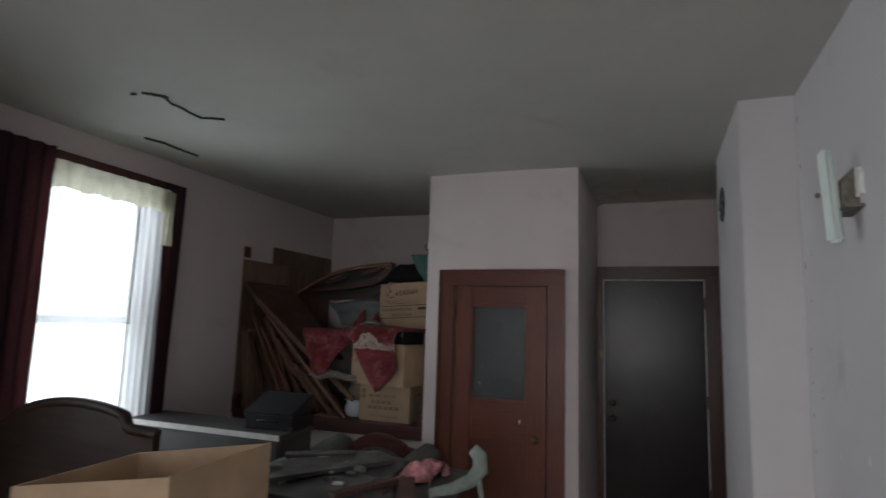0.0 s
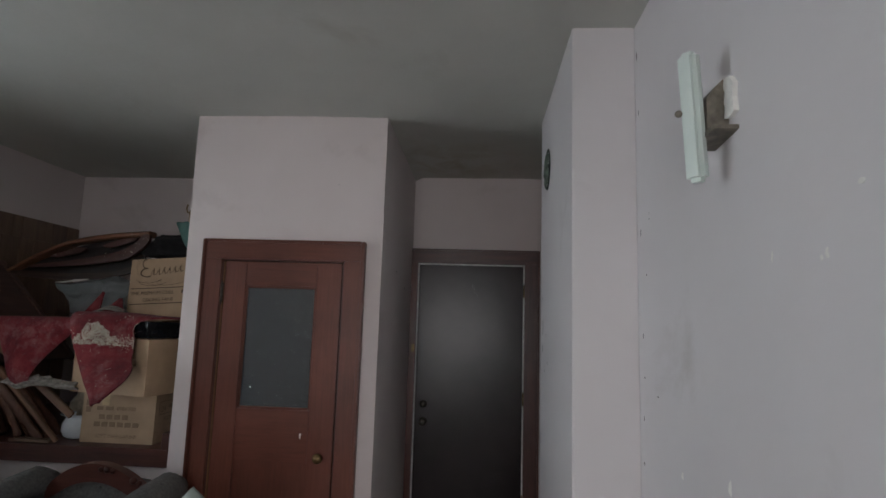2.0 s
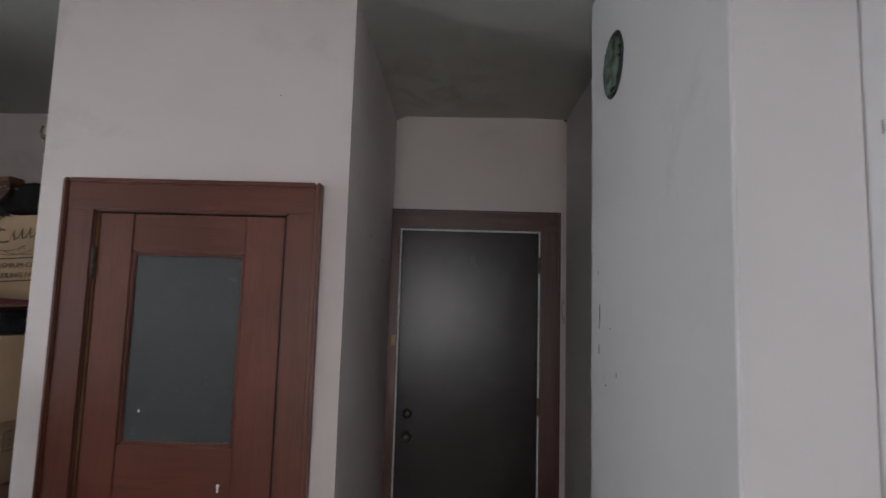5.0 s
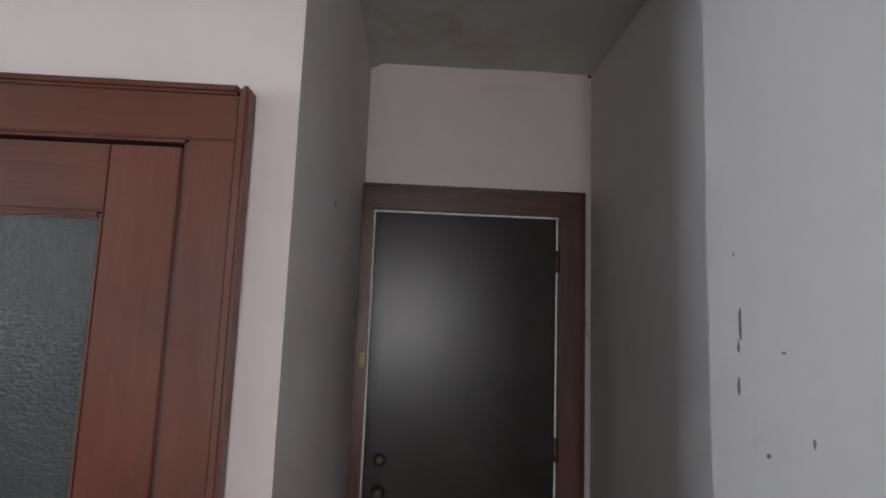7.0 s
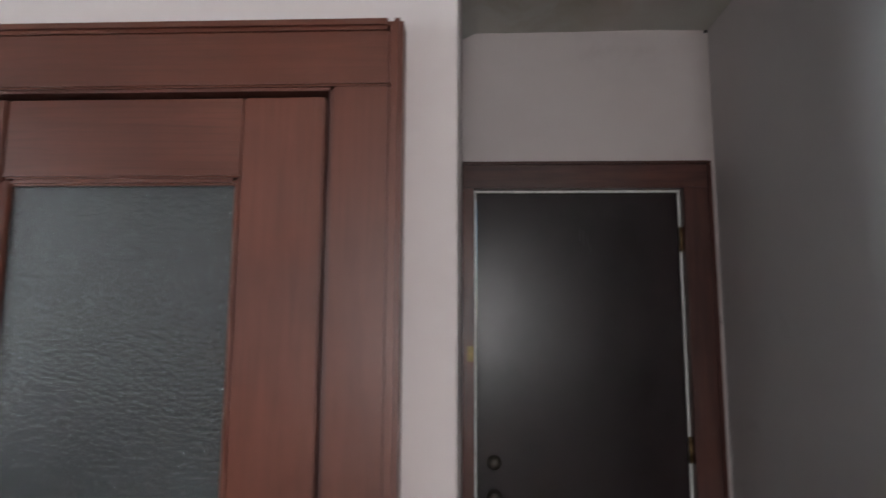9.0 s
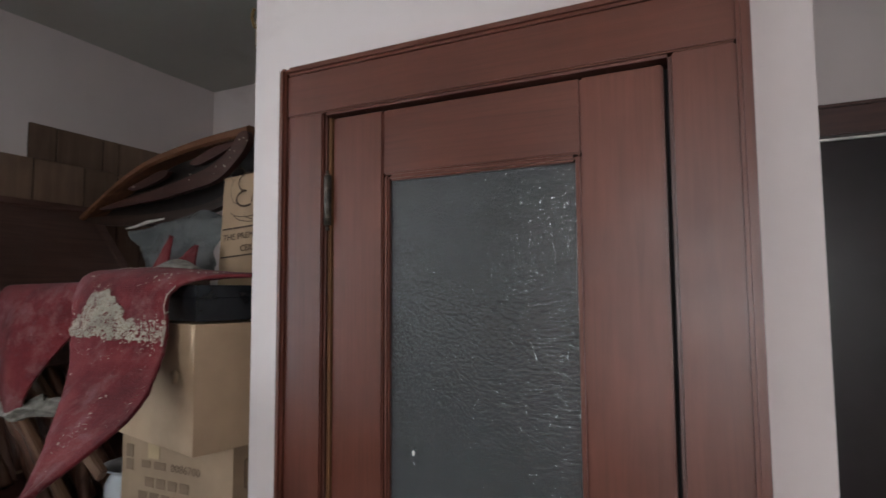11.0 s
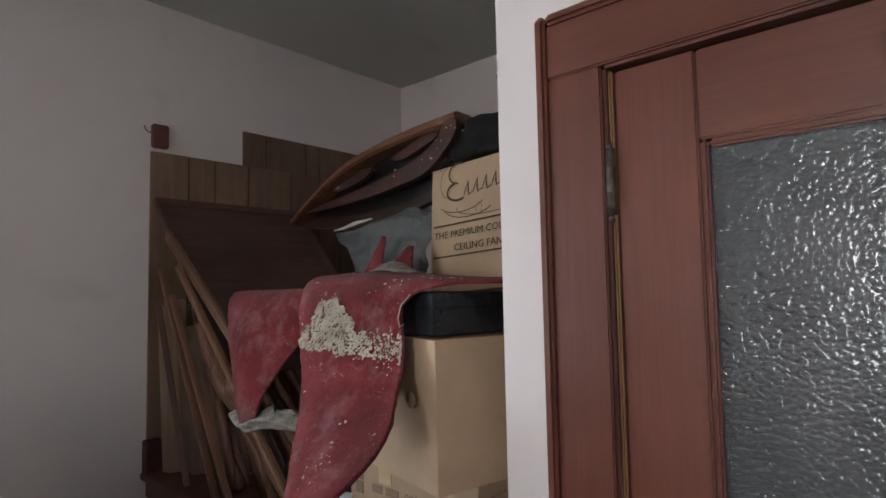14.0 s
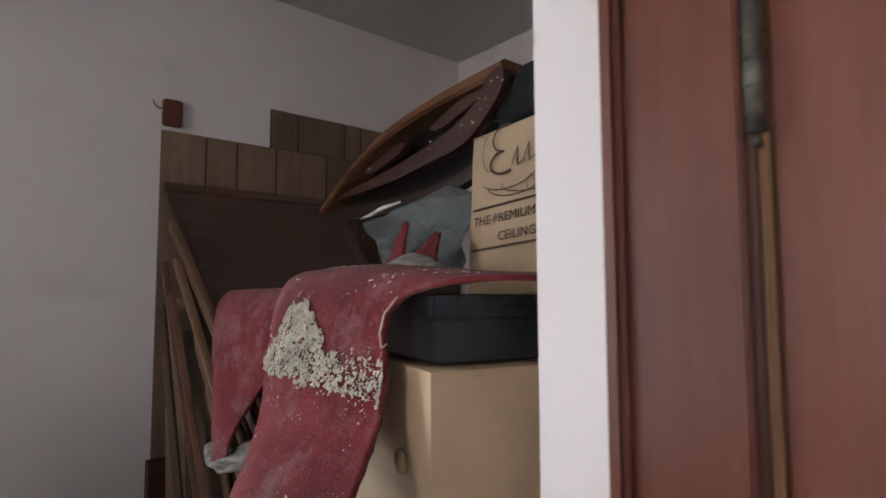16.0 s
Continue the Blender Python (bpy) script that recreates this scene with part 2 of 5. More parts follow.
def tube_along(bm, pts, radii, segs=8, flat=1.0):
    """A tube along points; flat squeezes it across."""
    rings = []
    for i, p in enumerate(pts):
        d = (Vector(pts[min(i + 1, len(pts) - 1)]) - Vector(pts[max(i - 1, 0)])).normalized()
        side = d.cross(Vector((0, 1, 0.15))).normalized()
        up = side.cross(d)
        r = radii[i] if hasattr(radii, "__len__") else radii
        rings.append([bm.verts.new(Vector(p) + side * math.cos(a) * r + up * math.sin(a) * r * flat) for a in [2 * math.pi * k / segs for k in range(segs)]])
    for a, b in zip(rings, rings[1:]):
        for k in range(segs):
            bm.faces.new((a[k], a[(k + 1) % segs], b[(k + 1) % segs], b[k]))
    bm.faces.new(rings[0][::-1])
    bm.faces.new(rings[-1])
    return bm


def extrude_outline(outline, depth, plane="xz"):
    """A slab from a flat outline; depth goes along the axis left over."""
    bm = bmesh.new()
    place = {"xz": lambda a, b, d: (a, d, b), "yz": lambda a, b, d: (d, a, b), "xy": lambda a, b, d: (a, b, d)}[plane]
    f = [bm.verts.new(place(a, b, 0)) for a, b in outline]
    g = [bm.verts.new(place(a, b, depth)) for a, b in outline]
    bm.faces.new(f), bm.faces.new(g[::-1])
    n = len(f)
    for i in range(n):
        bm.faces.new((f[i], g[i], g[(i + 1) % n], f[(i + 1) % n]))
    bmesh.ops.recalc_face_normals(bm, faces=bm.faces)
    return bm


def mesh_of(name, bm, material, smooth=False):
    bmesh.ops.recalc_face_normals(bm, faces=bm.faces)
    me = bpy.data.meshes.new(name)
    bm.to_mesh(me)
    bm.free()
    me.materials.append(material)
    if smooth:
        for f in me.polygons:
            f.use_smooth = True
    return me


def thing(name, bm, material, label, category, kind="", group="", smooth=False):
    return tagged(new(name, mesh_of(name, bm, material, smooth)), label, category, group, kind)


def base(name, x, y, z, label, category, kind="", group="", rz=0):
    ob = new(name)
    ob.matrix_world = pose(x, y, z, 0, 0, rz)
    ob.empty_display_size = 0.1
    return tagged(ob, label, category, group, kind)


def part(name, bm, material, parent, label="", smooth=False):
    ob = new(name, mesh_of(name, bm, material, smooth))
    ob.parent = parent
    return tagged(ob, label) if label else ob


def blot(bm, c, axis, w, h, r):
    """A small ragged chip of 1 mm on a wall; axis is the wall's normal."""
    n = 9
    ring = []
    for i in range(n):
        a = 6.2832 * i / n
        k = r.uniform(0.55, 1.1)
        u, v = w * k * math.cos(a), h * k * math.sin(a)
        ring.append(Vector((0, u, v)) if axis == "x" else Vector((u, 0, v)))
    off = Vector((-0.0012, 0, 0)) if axis == "x" else Vector((0, -0.0012, 0))
    f = [bm.verts.new(Vector(c) + p + off) for p in ring]
    g = [bm.verts.new(Vector(c) + p * 1.15) for p in ring]
    bm.faces.new(f)
    for i in range(n):
        bm.faces.new((f[i], f[(i + 1) % n], g[(i + 1) % n], g[i]))


# ---- plan ----
WX, EX, SY, NY = -3.24, 0.712, -1.80, 5.395   # west, east, south, north walls
CL, CR, CF = -1.505, -0.40, 3.955                      # closet left, right, front
LEDGE = 0.885                                          # top of the bulkhead
S = "structure"

thing("floor", boxes(((WX - 0.2, SY - 0.2, -0.1), (EX + 0.2, NY + 0.2, 0.0))), M_FLOOR, "worn pale wooden floor of the room", "floor", S)


def ceiling():
    bm = bmesh.new()
    nx, ny = 60, 90
    x0, x1, y0, y1 = WX - 0.15, EX + 0.15, SY - 0.15, NY + 0.15
    grid = []
    for i in range(nx + 1):
        row = []
        for j in range(ny + 1):
            x, y = x0 + (x1 - x0) * i / nx, y0 + (y1 - y0) * j / ny
            z = CZ + 0.006 * noise.noise(Vector((x * 1.5, y * 1.5, 3))) + 0.003 * noise.noise(Vector((x * 6, y * 6, 9)))
            if y > CF and x > CR:
                z += 0.035 * min(1, (y - CF) / 0.8)
            row.append(bm.verts.new((x, y, z)))
        grid.append(row)
    for i in range(nx):
        for j in range(ny):
            bm.faces.new((grid[i][j], grid[i][j + 1], grid[i + 1][j + 1], grid[i + 1][j]))
    ext = bmesh.ops.extrude_face_region(bm, geom=list(bm.faces))
    for v in ext["geom"]:
        if isinstance(v, bmesh.types.BMVert):
            v.co.z = CZ + 0.2
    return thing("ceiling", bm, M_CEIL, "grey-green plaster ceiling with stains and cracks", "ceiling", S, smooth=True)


ceiling()
H = CZ + 0.05
W1 = (2.17, 3.04, 0.72, 2.47)     # west window: y from, y to, z from, z to
# unseen west opening, added to hold the fill lamp
W_ADDED = (0.22, 1.08, 0.72, 2.47)
thing("wall_west", boxes(((WX - 0.2, SY - 0.2, 0), (WX, W_ADDED[0], H)), ((WX - 0.2, W_ADDED[1], 0), (WX, W1[0], H)),
                         ((WX - 0.2, W_ADDED[0], 0), (WX, W_ADDED[1], W_ADDED[2])), ((WX - 0.2, W_ADDED[0], W_ADDED[3]), (WX, W_ADDED[1], H)), ((WX - 0.2, W1[1], 0), (WX, NY + 0.2, H)),
                         ((WX - 0.2, W1[0], 0), (WX, W1[1], W1[2])), ((WX - 0.2, W1[0], W1[3]), (WX, W1[1], H))), M_WALL,
      "pale pinkish painted plaster wall with a window", "wall", S)
W2 = (-0.90, 0.20, 0.80, 2.35)    # south window
thing("wall_south", boxes(((WX, SY - 0.2, 0), (W2[0], SY, H)), ((W2[1], SY - 0.2, 0), (EX, SY, H)),
                          ((W2[0], SY - 0.2, 0), (W2[1], SY, W2[2])), ((W2[0], SY - 0.2, W2[3]), (W2[1], SY, H))), M_WALL,
      "pale painted plaster wall with a window", "wall", S)
thing("wall_east", boxes(((EX, SY - 0.2, 0), (EX + 0.2, 3.5, H)), ((0.655, 3.5, 0), (EX + 0.2, NY + 0.2, H))), M_CHIM,
      "pale grey-lilac painted plaster wall with scuffs", "wall", S)
DL, DR, DT = -0.350, 0.497, 2.086   # back door opening
thing("wall_north", boxes(((WX, NY, 0), (DL, NY + 0.2, H)), ((DR, NY, 0), (0.655, NY + 0.2, H)), ((DL, NY, DT), (DR, NY + 0.2, H))), M_WALL,
      "pale painted plaster wall behind the closet", "wall", S)


KL, KR, KT = -1.279, -0.597, 1.923   # closet door opening
thing("closet_wall", boxes(((CL, CF, 0), (KL, CF + 0.12, H)), ((KR, CF, 0), (CR, CF + 0.12, H)), ((KL, CF, KT), (KR, CF + 0.12, H)),
                           ((CL, CF + 0.12, 0), (CL + 0.1, NY, H)), ((CR - 0.1, CF + 0.12, 0), (CR, NY, H)), bevel=0.0), M_WALL,
      "pale pinkish plaster walls of a built-in closet", "wall", S)
thing("chimney_breast", boxes(((0.475, 3.0, 0), (EX, 4.035, H)), bevel=0.006), M_CHIM, "pale painted chimney breast with a stovepipe hole", "chimney", S)
thing("bulkhead", boxes(((WX, 4.02, 0), (CL, NY, LEDGE - 0.03))), M_WALL, "low white plaster half wall under the ledge", "half wall", S)


# ---- closet door ----
def closet_door():
    d = base("door_1", (KL + KR) / 2, CF, 0, "closed red-brown stained wooden closet door with a pebbled glass pane", "door", S)
    d.matrix_world = Matrix.Identity(4)
    y0, y1 = CF - 0.022, CF + 0.016
    gl, gr, gb, gt = -1.130, -0.757, 1.138, 1.768
    l, r, t = KL + 0.0155, KR - 0.014, KT - 0.011
    bev = 0.003
    part("stile", boxes(((l, y0, 0.01), (gl - 0.012, y1, t)), bevel=bev), M_CASE, d)
    part("stile", boxes(((gr + 0.012, y0, 0.01), (r, y1, t)), bevel=bev), M_CASE, d)
    part("top_rail", boxes(((gl - 0.012, y0 + 0.002, gt + 0.012), (gr + 0.012, y1, t)), bevel=bev), M_CASEX, d)
    part("lock_rail", boxes(((gl - 0.012, y0 + 0.002, 0.86), (gr + 0.012, y1, gb - 0.012)), bevel=bev), M_CASEX, d)
    part("bottom_rail", boxes(((gl - 0.012, y0 + 0.002, 0.01), (gr + 0.012, y1, 0.24)), bevel=bev), M_CASEX, d)
    part("panel", boxes(((gl - 0.012, y0 + 0.014, 0.24), (gr + 0.012, y1 - 0.01, 0.86))), M_CASE, d)
    for a, b in (((gl - 0.012, gb - 0.012), (gl, gt + 0.012)), ((gr, gb - 0.012), (gr + 0.012, gt + 0.012))):
        part("glazing_bead", boxes(((a[0], y0 + 0.004, a[1]), (b[0], y1, b[1])), bevel=0.004), M_CASE, d)
    for z in (gb - 0.012, gt):
        part("glazing_bead", boxes(((gl, y0 + 0.004, z), (gr, y1, z + 0.012)), bevel=0.004), M_CASEX, d)
    pane = tagged(new("glass_pane", pebbled_pane(gl, gr, gb, gt, y0 + 0.014)), "grey pebbled glass pane")
    pane.parent = d
    fleck = bmesh.new()
    bmesh.ops.create_icosphere(fleck, subdivisions=1, radius=0.005, matrix=pose(-1.08, y0 + 0.0135, 1.236) @ Matrix.Diagonal((0.6, 0.4, 1.2, 1)))
    part("paint_fleck", fleck, M_CHIP, d, "white fleck of paint", True)
    for z0 in (1.684, 0.35):
        bm = bmesh.new()
        cyl(bm, 0.0078, 0.105, pose(l - 0.009, y0 - 0.006, z0 + 0.0525), segs=12)
        for k in range(4):
            cyl(bm, 0.0085, 0.002, pose(l - 0.009, y0 - 0.006, z0 + 0.021 * (k + 0.6)), segs=12)
        cyl(bm, 0.005, 0.012, pose(l - 0.009, y0 - 0.006, z0 + 0.11), r2=0.003, segs=12)
        cyl(bm, 0.005, 0.012, pose(l - 0.009, y0 - 0.006, z0 - 0.005), r2=0.003, segs=12)
        part("hinge", bm, M_STEEL, d, "worn dark steel hinge", True)
    knob = lathe([(0.012, 0), (0.011, 0.02), (0.02, 0.03), (0.026, 0.042), (0.022, 0.054), (0.001, 0.058)], 20)
    bmesh.ops.transform(knob, matrix=pose(-0.678, y0, 0.894, 90), verts=knob.verts)
    part("knob", knob, M_BRASS, d, "tarnished brass knob", True)
    key = bmesh.new()
    cyl(key, 0.006, 0.003, pose(-0.787, y0 + 0.001, 1.003, 90), segs=14)
    bm_box(key, (-0.790, y0 - 0.0015, 0.982), (-0.784, y0 + 0.0025, 1.0))
    part("keyhole", key, M_CHIP, d, "pale keyhole")
    cy0 = CF - 0.038
    ol, orr, ot = -1.374, -0.505, 2.015
    part("side_casing", boxes(((ol, cy0, 0), (KL, CF, KT)), bevel=0.003), M_CASE, d)
    part("side_casing", boxes(((KR, cy0, 0), (orr, CF, KT)), bevel=0.003), M_CASE, d)
    part("head_casing", boxes(((ol, cy0 - 0.002, KT), (orr, CF, ot)), bevel=0.003), M_CASEX, d)
    band = boxes(((ol - 0.020, cy0 - 0.010, 0), (ol, CF, ot + 0.019)), bevel=0.006)
    part("back_band", band, M_CASE, d)
    part("back_band", boxes(((orr, cy0 - 0.010, 0), (orr + 0.020, CF, ot + 0.019)), bevel=0.006), M_CASE, d)
    part("back_band", boxes(((ol, cy0 - 0.010, ot), (orr, CF, ot + 0.019)), bevel=0.006), M_CASEX, d)
    # jambs in dark trim colour, which paints the shade inside the door gaps
    part("jamb", boxes(((KL + 0.0005, CF - 0.030, 0), (KL + 0.006, CF + 0.118, KT - 0.006))), M_DARKTRIM, d, "dark red-brown door jamb standing for the gap's shade")
    part("worn_edge", boxes(((KL + 0.0062, CF - 0.027, 0), (KL + 0.0135, CF + 0.016, KT - 0.008)), bevel=0.003), M_JAMB, d, "golden brown worn jamb edge")
    part("jamb", boxes(((KR - 0.006, CF - 0.034, 0), (KR - 0.0005, CF + 0.118, KT - 0.006))), M_DARKTRIM, d, "dark red-brown door jamb standing for the gap's shade")
    part("jamb", boxes(((KL + 0.006, CF - 0.034, KT - 0.006), (KR - 0.006, CF + 0.118, KT - 0.0005))), M_DARKTRIMX, d, "dark red-brown door jamb standing for the gap's shade")
    part("door_stop", boxes(((KL + 0.006, CF + 0.018, 0), (KL + 0.03, CF + 0.036, KT - 0.006))), M_JAMB, d)
    # near-black stop, deepens the shade painted into the latch-side gap
    part("door_stop", boxes(((KR - 0.03, CF + 0.018, 0), (KR - 0.006, CF + 0.036, KT - 0.006))), M_GAP, d)
    part("door_stop", boxes(((KL + 0.03, CF + 0.018, KT - 0.03), (KR - 0.03, CF + 0.036, KT - 0.006))), M_DARKTRIMX, d)


closet_door()


def back_door():
    d = base("door_2", 0, NY, 0, "closed dark flush wooden door in a dark red-brown frame", "door", S)
    d.matrix_world = Matrix.Identity(4)
    y0 = NY - 0.022
    part("door_leaf", boxes(((DL + 0.012, y0 + 0.004, 0.01), (DR - 0.012, y0 + 0.045, DT - 0.012)), bevel=0.002), M_BDOOR, d)
    part("white_edge", boxes(((DL + 0.001, y0 + 0.002, 0), (DL + 0.009, y0 + 0.05, DT))), M_WHITE, d, "white painted door edge strip")
    part("white_edge", boxes(((DR - 0.009, y0 + 0.002, 0), (DR - 0.001, y0 + 0.05, DT))), M_WHITE, d, "white painted door edge strip")
    part("white_edge", boxes(((DL + 0.009, y0 + 0.002, DT - 0.010), (DR - 0.009, y0 + 0.05, DT - 0.001))), M_WHITE, d, "white painted door edge strip")
    cy = NY - 0.062
    part("side_casing", boxes(((CR + 0.001, cy, 0), (DL, NY, DT)), bevel=0.003), M_DARKTRIM, d)
    part("side_casing", boxes(((DR, cy, 0), (0.598, NY, DT)), bevel=0.003), M_DARKTRIM, d)
    part("head_casing", boxes(((CR + 0.001, cy, DT), (0.598, NY, 2.185)), bevel=0.003), M_DARKTRIMX, d)
    part("back_band", boxes(((0.598, cy - 0.01, 0), (0.61, NY, 2.197)), bevel=0.003), M_DARKTRIM, d)
    part("back_band", boxes(((CR + 0.001, cy - 0.01, 2.185), (0.598, NY, 2.197)), bevel=0.003), M_DARKTRIMX, d)
    for z, r in ((0.86, 0.027), (0.99, 0.02)):
        k = lathe([(0.03, 0), (0.03, 0.006), (0.012, 0.01), (0.012, 0.03), (r, 0.04), (r, 0.055), (r * 0.6, 0.064), (0.001, 0.066)] if z < 0.9 else
                  [(0.028, 0), (0.028, 0.008), (0.02, 0.014), (0.018, 0.02), (0.001, 0.021)], 20)
        bmesh.ops.transform(k, matrix=pose(-0.272, y0 + 0.004, z, 90), verts=k.verts)
        part("knob" if z < 0.9 else "deadbolt", k, M_STEEL, d, "dark metal fitting", True)
    part("strike_plate", boxes(((DL - 0.028, cy - 0.003, 1.385), (DL - 0.003, cy, 1.445))), M_BRASS, d, "small brass plate")
    for z in (1.83, 1.0, 0.25):
        bm = bmesh.new()
        cyl(bm, 0.006, 0.1, pose(DR - 0.005, y0 - 0.003, z + 0.05), segs=10)
        part("hinge", bm, M_BRASS, d, "small brass hinge", True)


back_door()


# ---- windows ----
def window(name, m, wide, z0, z1, label, trim):
    """A sash window in a wall; local x runs along the wall, y out of the room."""
    w = base(name, 0, 0, 0, label, "window", S)
    w.matrix_world = m
    h = wide / 2
    for a in (-1, 1):
        part("side_casing", boxes(((a * h, -0.025, z0 - 0.02), (a * (h + 0.13), 0, z1)), bevel=0.004), trim, w)
        part("jamb", boxes(((a * h, 0, z0), (a * (h - 0.02), 0.19, z1))), trim, w)
    part("head_casing", boxes(((-h - 0.145, -0.03, z1), (h + 0.145, 0, z1 + 0.125)), bevel=0.004), trim, w)
    part("window_sill", boxes(((-h - 0.16, -0.06, z0 - 0.05), (h + 0.16, 0.0, z0 - 0.02)), bevel=0.005), trim, w)
    mid = (z0 + z1) / 2
    for lo, hi, y in ((z0, mid + 0.02, 0.06), (mid - 0.02, z1, 0.10)):
        s = part("sash", boxes(((-h + 0.02, y, lo), (-h + 0.065, y + 0.035, hi)), ((h - 0.065, y, lo), (h - 0.02, y + 0.035, hi)),
                               ((-h + 0.065, y, lo), (h - 0.065, y + 0.035, lo + 0.045)), ((-h + 0.065, y, hi - 0.045), (h - 0.065, y + 0.035, hi))), M_WHITE, w, "white painted sash")
        g = part("pane", boxes(((-h + 0.065, y + 0.015, lo + 0.045), (h - 0.065, y + 0.019, hi - 0.045))), M_CLEAR, s, "clear window glass")
        g.visible_shadow = False
    return w


window("window_1", pose(WX, (W1[0] + W1[1]) / 2, 0, 0, 0, 90), W1[1] - W1[0], W1[2], W1[3], "tall sash window with dark red-brown wooden casing", M_WINTRIM)
# out-of-view window, added around the fill lamp
window("added_window", pose(WX, (W_ADDED[0] + W_ADDED[1]) / 2, 0, 0, 0, 90), W_ADDED[1] - W_ADDED[0], W_ADDED[2], W_ADDED[3], "tall sash window with dark red-brown wooden casing", M_WINTRIM)
window("window_2", pose((W2[0] + W2[1]) / 2, SY, 0, 0, 0, 180), W2[1] - W2[0], W2[2], W2[3], "sash window with dark wooden casing", M_WINTRIM)


def hanging(name, x0, w0, y0, y1, z0, z1, folds, deep, material, label, gather=0.0, seed=1, scallop=0.0):
    """A hanging cloth along the west wall, with folds."""
    bm = bmesh.new()
    nu, nv = 90, 40
    rnd = random.Random(seed)
    ph = rnd.random() * 6
    g = []
    for i in range(nu + 1):
        u = i / nu
        row = []
        for j in range(nv + 1):
            v = j / nv
            y = y0 + (y1 - y0) * u
            fold = math.sin(u * folds * 6.283 + ph + 0.7 * noise.noise(Vector((u * 4, v * 1.5, seed))))
            zb = z0 + scallop * abs(math.sin(u * folds * 1.57))
            z = z1 + (zb - z1) * v
            row.append(bm.verts.new((x0 + deep * fold * (0.45 + 0.55 * v) + 0.01 * noise.noise(Vector((u * 9, v * 3, seed))), y + gather * v * (0.5 - u), z)))
        g.append(row)
    for i in range(nu):
        for j in range(nv):
            bm.faces.new((g[i][j], g[i + 1][j], g[i + 1][j + 1], g[i][j + 1]))
    return thing(name, bm, material, label, "curtain", smooth=True)


hanging("sheer_curtain", -3.185, 0, 2.22, 2.84, 0.66, 2.46, 5, 0.004, M_SHEER, "thin white sheer curtain across the window", seed=13)
hanging("sheer_curtain", -3.16, 0, 2.84, 3.06, 0.66, 2.46, 4, 0.014, M_SHEER, "white sheer curtain hanging at the window", seed=3)
hanging("lace_valance", -3.135, 0, 2.23, 3.07, 2.345, 2.52, 9, 0.012, M_LACE, "cream lace valance across the window top", seed=5, scallop=0.02)
hanging("lace_tail", -3.105, 0, 2.985, 3.08, 2.12, 2.50, 2, 0.012, M_LACE, "cream lace side tail hanging by the window", seed=6)
hanging("maroon_drape", -3.145, 0, 3.025, 3.205, 0.5, 2.575, 3, 0.012, M_DRAPE, "narrow dark maroon drape beside the window", seed=9, gather=0.10)
hanging("maroon_drape", -3.12, 0, 1.60, 2.205, 0.5, 2.58, 7, 0.03, M_DRAPE, "dark maroon drape hanging beside the window", seed=8)

# ---- materials of the things ----
M_CARD = plain_mat("cardboard", (0.46, 0.32, 0.205), 0.8, var=0.12, scale=6)
M_CARD2 = plain_mat("old_cardboard", (0.385, 0.27, 0.175), 0.85, var=0.12, scale=9)
M_INK = plain_mat("box_ink", (0.075, 0.05, 0.035), 0.8)
M_FAINT = plain_mat("faded_ink", (0.235, 0.158, 0.10), 0.8)
M_TAPE = plain_mat("packing_tape", (0.50, 0.36, 0.20), 0.3)
M_BLACK = plain_mat("black_card", (0.015, 0.017, 0.021), 0.24, var=0.3)
M_BLACKCLOTH = plain_mat("black_cloth", (0.010, 0.009, 0.010), 0.95)
M_PANEL = wood_mat("wall_panel_veneer", (0.16, 0.100, 0.066), (0.232, 0.149, 0.100), "Z", 0.45, 7, vary=0.18)
M_PLANK = wood_mat("old_plank", (0.14, 0.09, 0.056), (0.23, 0.15, 0.092), "Z", 0.6, 8, vary=0.3)
M_BROWN = wood_mat("dark_board", (0.070, 0.034, 0.026), (0.115, 0.058, 0.044), "Y", 0.5, 8, wear=(0.08, 0.05, 0.035))
M_STICK = wood_mat("loose_wood", (0.085, 0.036, 0.022), (0.185, 0.085, 0.050), "Z", 0.5, 8, vary=0.45)
M_LATH = wood_mat("tan_lath", (0.12, 0.06, 0.033), (0.235, 0.125, 0.07), "Z", 0.55, 8, vary=0.2)
M_CREST = wood_mat("carved_wood", (0.10, 0.04, 0.02), (0.22, 0.10, 0.05), "X", 0.35, 8)
M_CARVE = wood_mat("dusty_carving", (0.05, 0.020, 0.016), (0.095, 0.038, 0.03), "X", 0.4, 8, wear=(0.4, 0.36, 0.32))
M_LEDGE = wood_mat("ledge_wood", (0.055, 0.018, 0.013), (0.10, 0.034, 0.024), "X", 0.45, 8, wear=(0.14, 0.08, 0.06))
M_FURN = wood_mat("dark_furniture", (0.020, 0.011, 0.008), (0.045, 0.025, 0.018), "X", 0.35, 8)
# near-black colour for the shade in the chair back's openings
M_HOLESHADE = plain_mat("splat_hole_shade", (0.011, 0.007, 0.006), 0.4, var=0.4, scale=12)
M_TOPDUST = plain_mat("dusty_grey_top", (0.10, 0.092, 0.09), 0.8, var=0.55, scale=7, bump=0.2)
M_DUSKY = plain_mat("dusty_dark_wood", (0.052, 0.045, 0.045), 0.5, var=0.25, scale=5, bump=0.05)
M_CASE_LID = plain_mat("black_leatherette", (0.014, 0.015, 0.018), 0.36, var=0.3, scale=40, bump=0.2)
M_GREYCLOTH = plain_mat("grey_upholstery", (0.17, 0.17, 0.165), 0.95, var=0.25, scale=70, bump=0.3)
M_PINK = plain_mat("pink_cloth", (0.46, 0.20, 0.21), 0.9, var=0.55, scale=22)
M_PALE = plain_mat("pale_green_paint", (0.22, 0.25, 0.225), 0.6, var=0.25, scale=18)
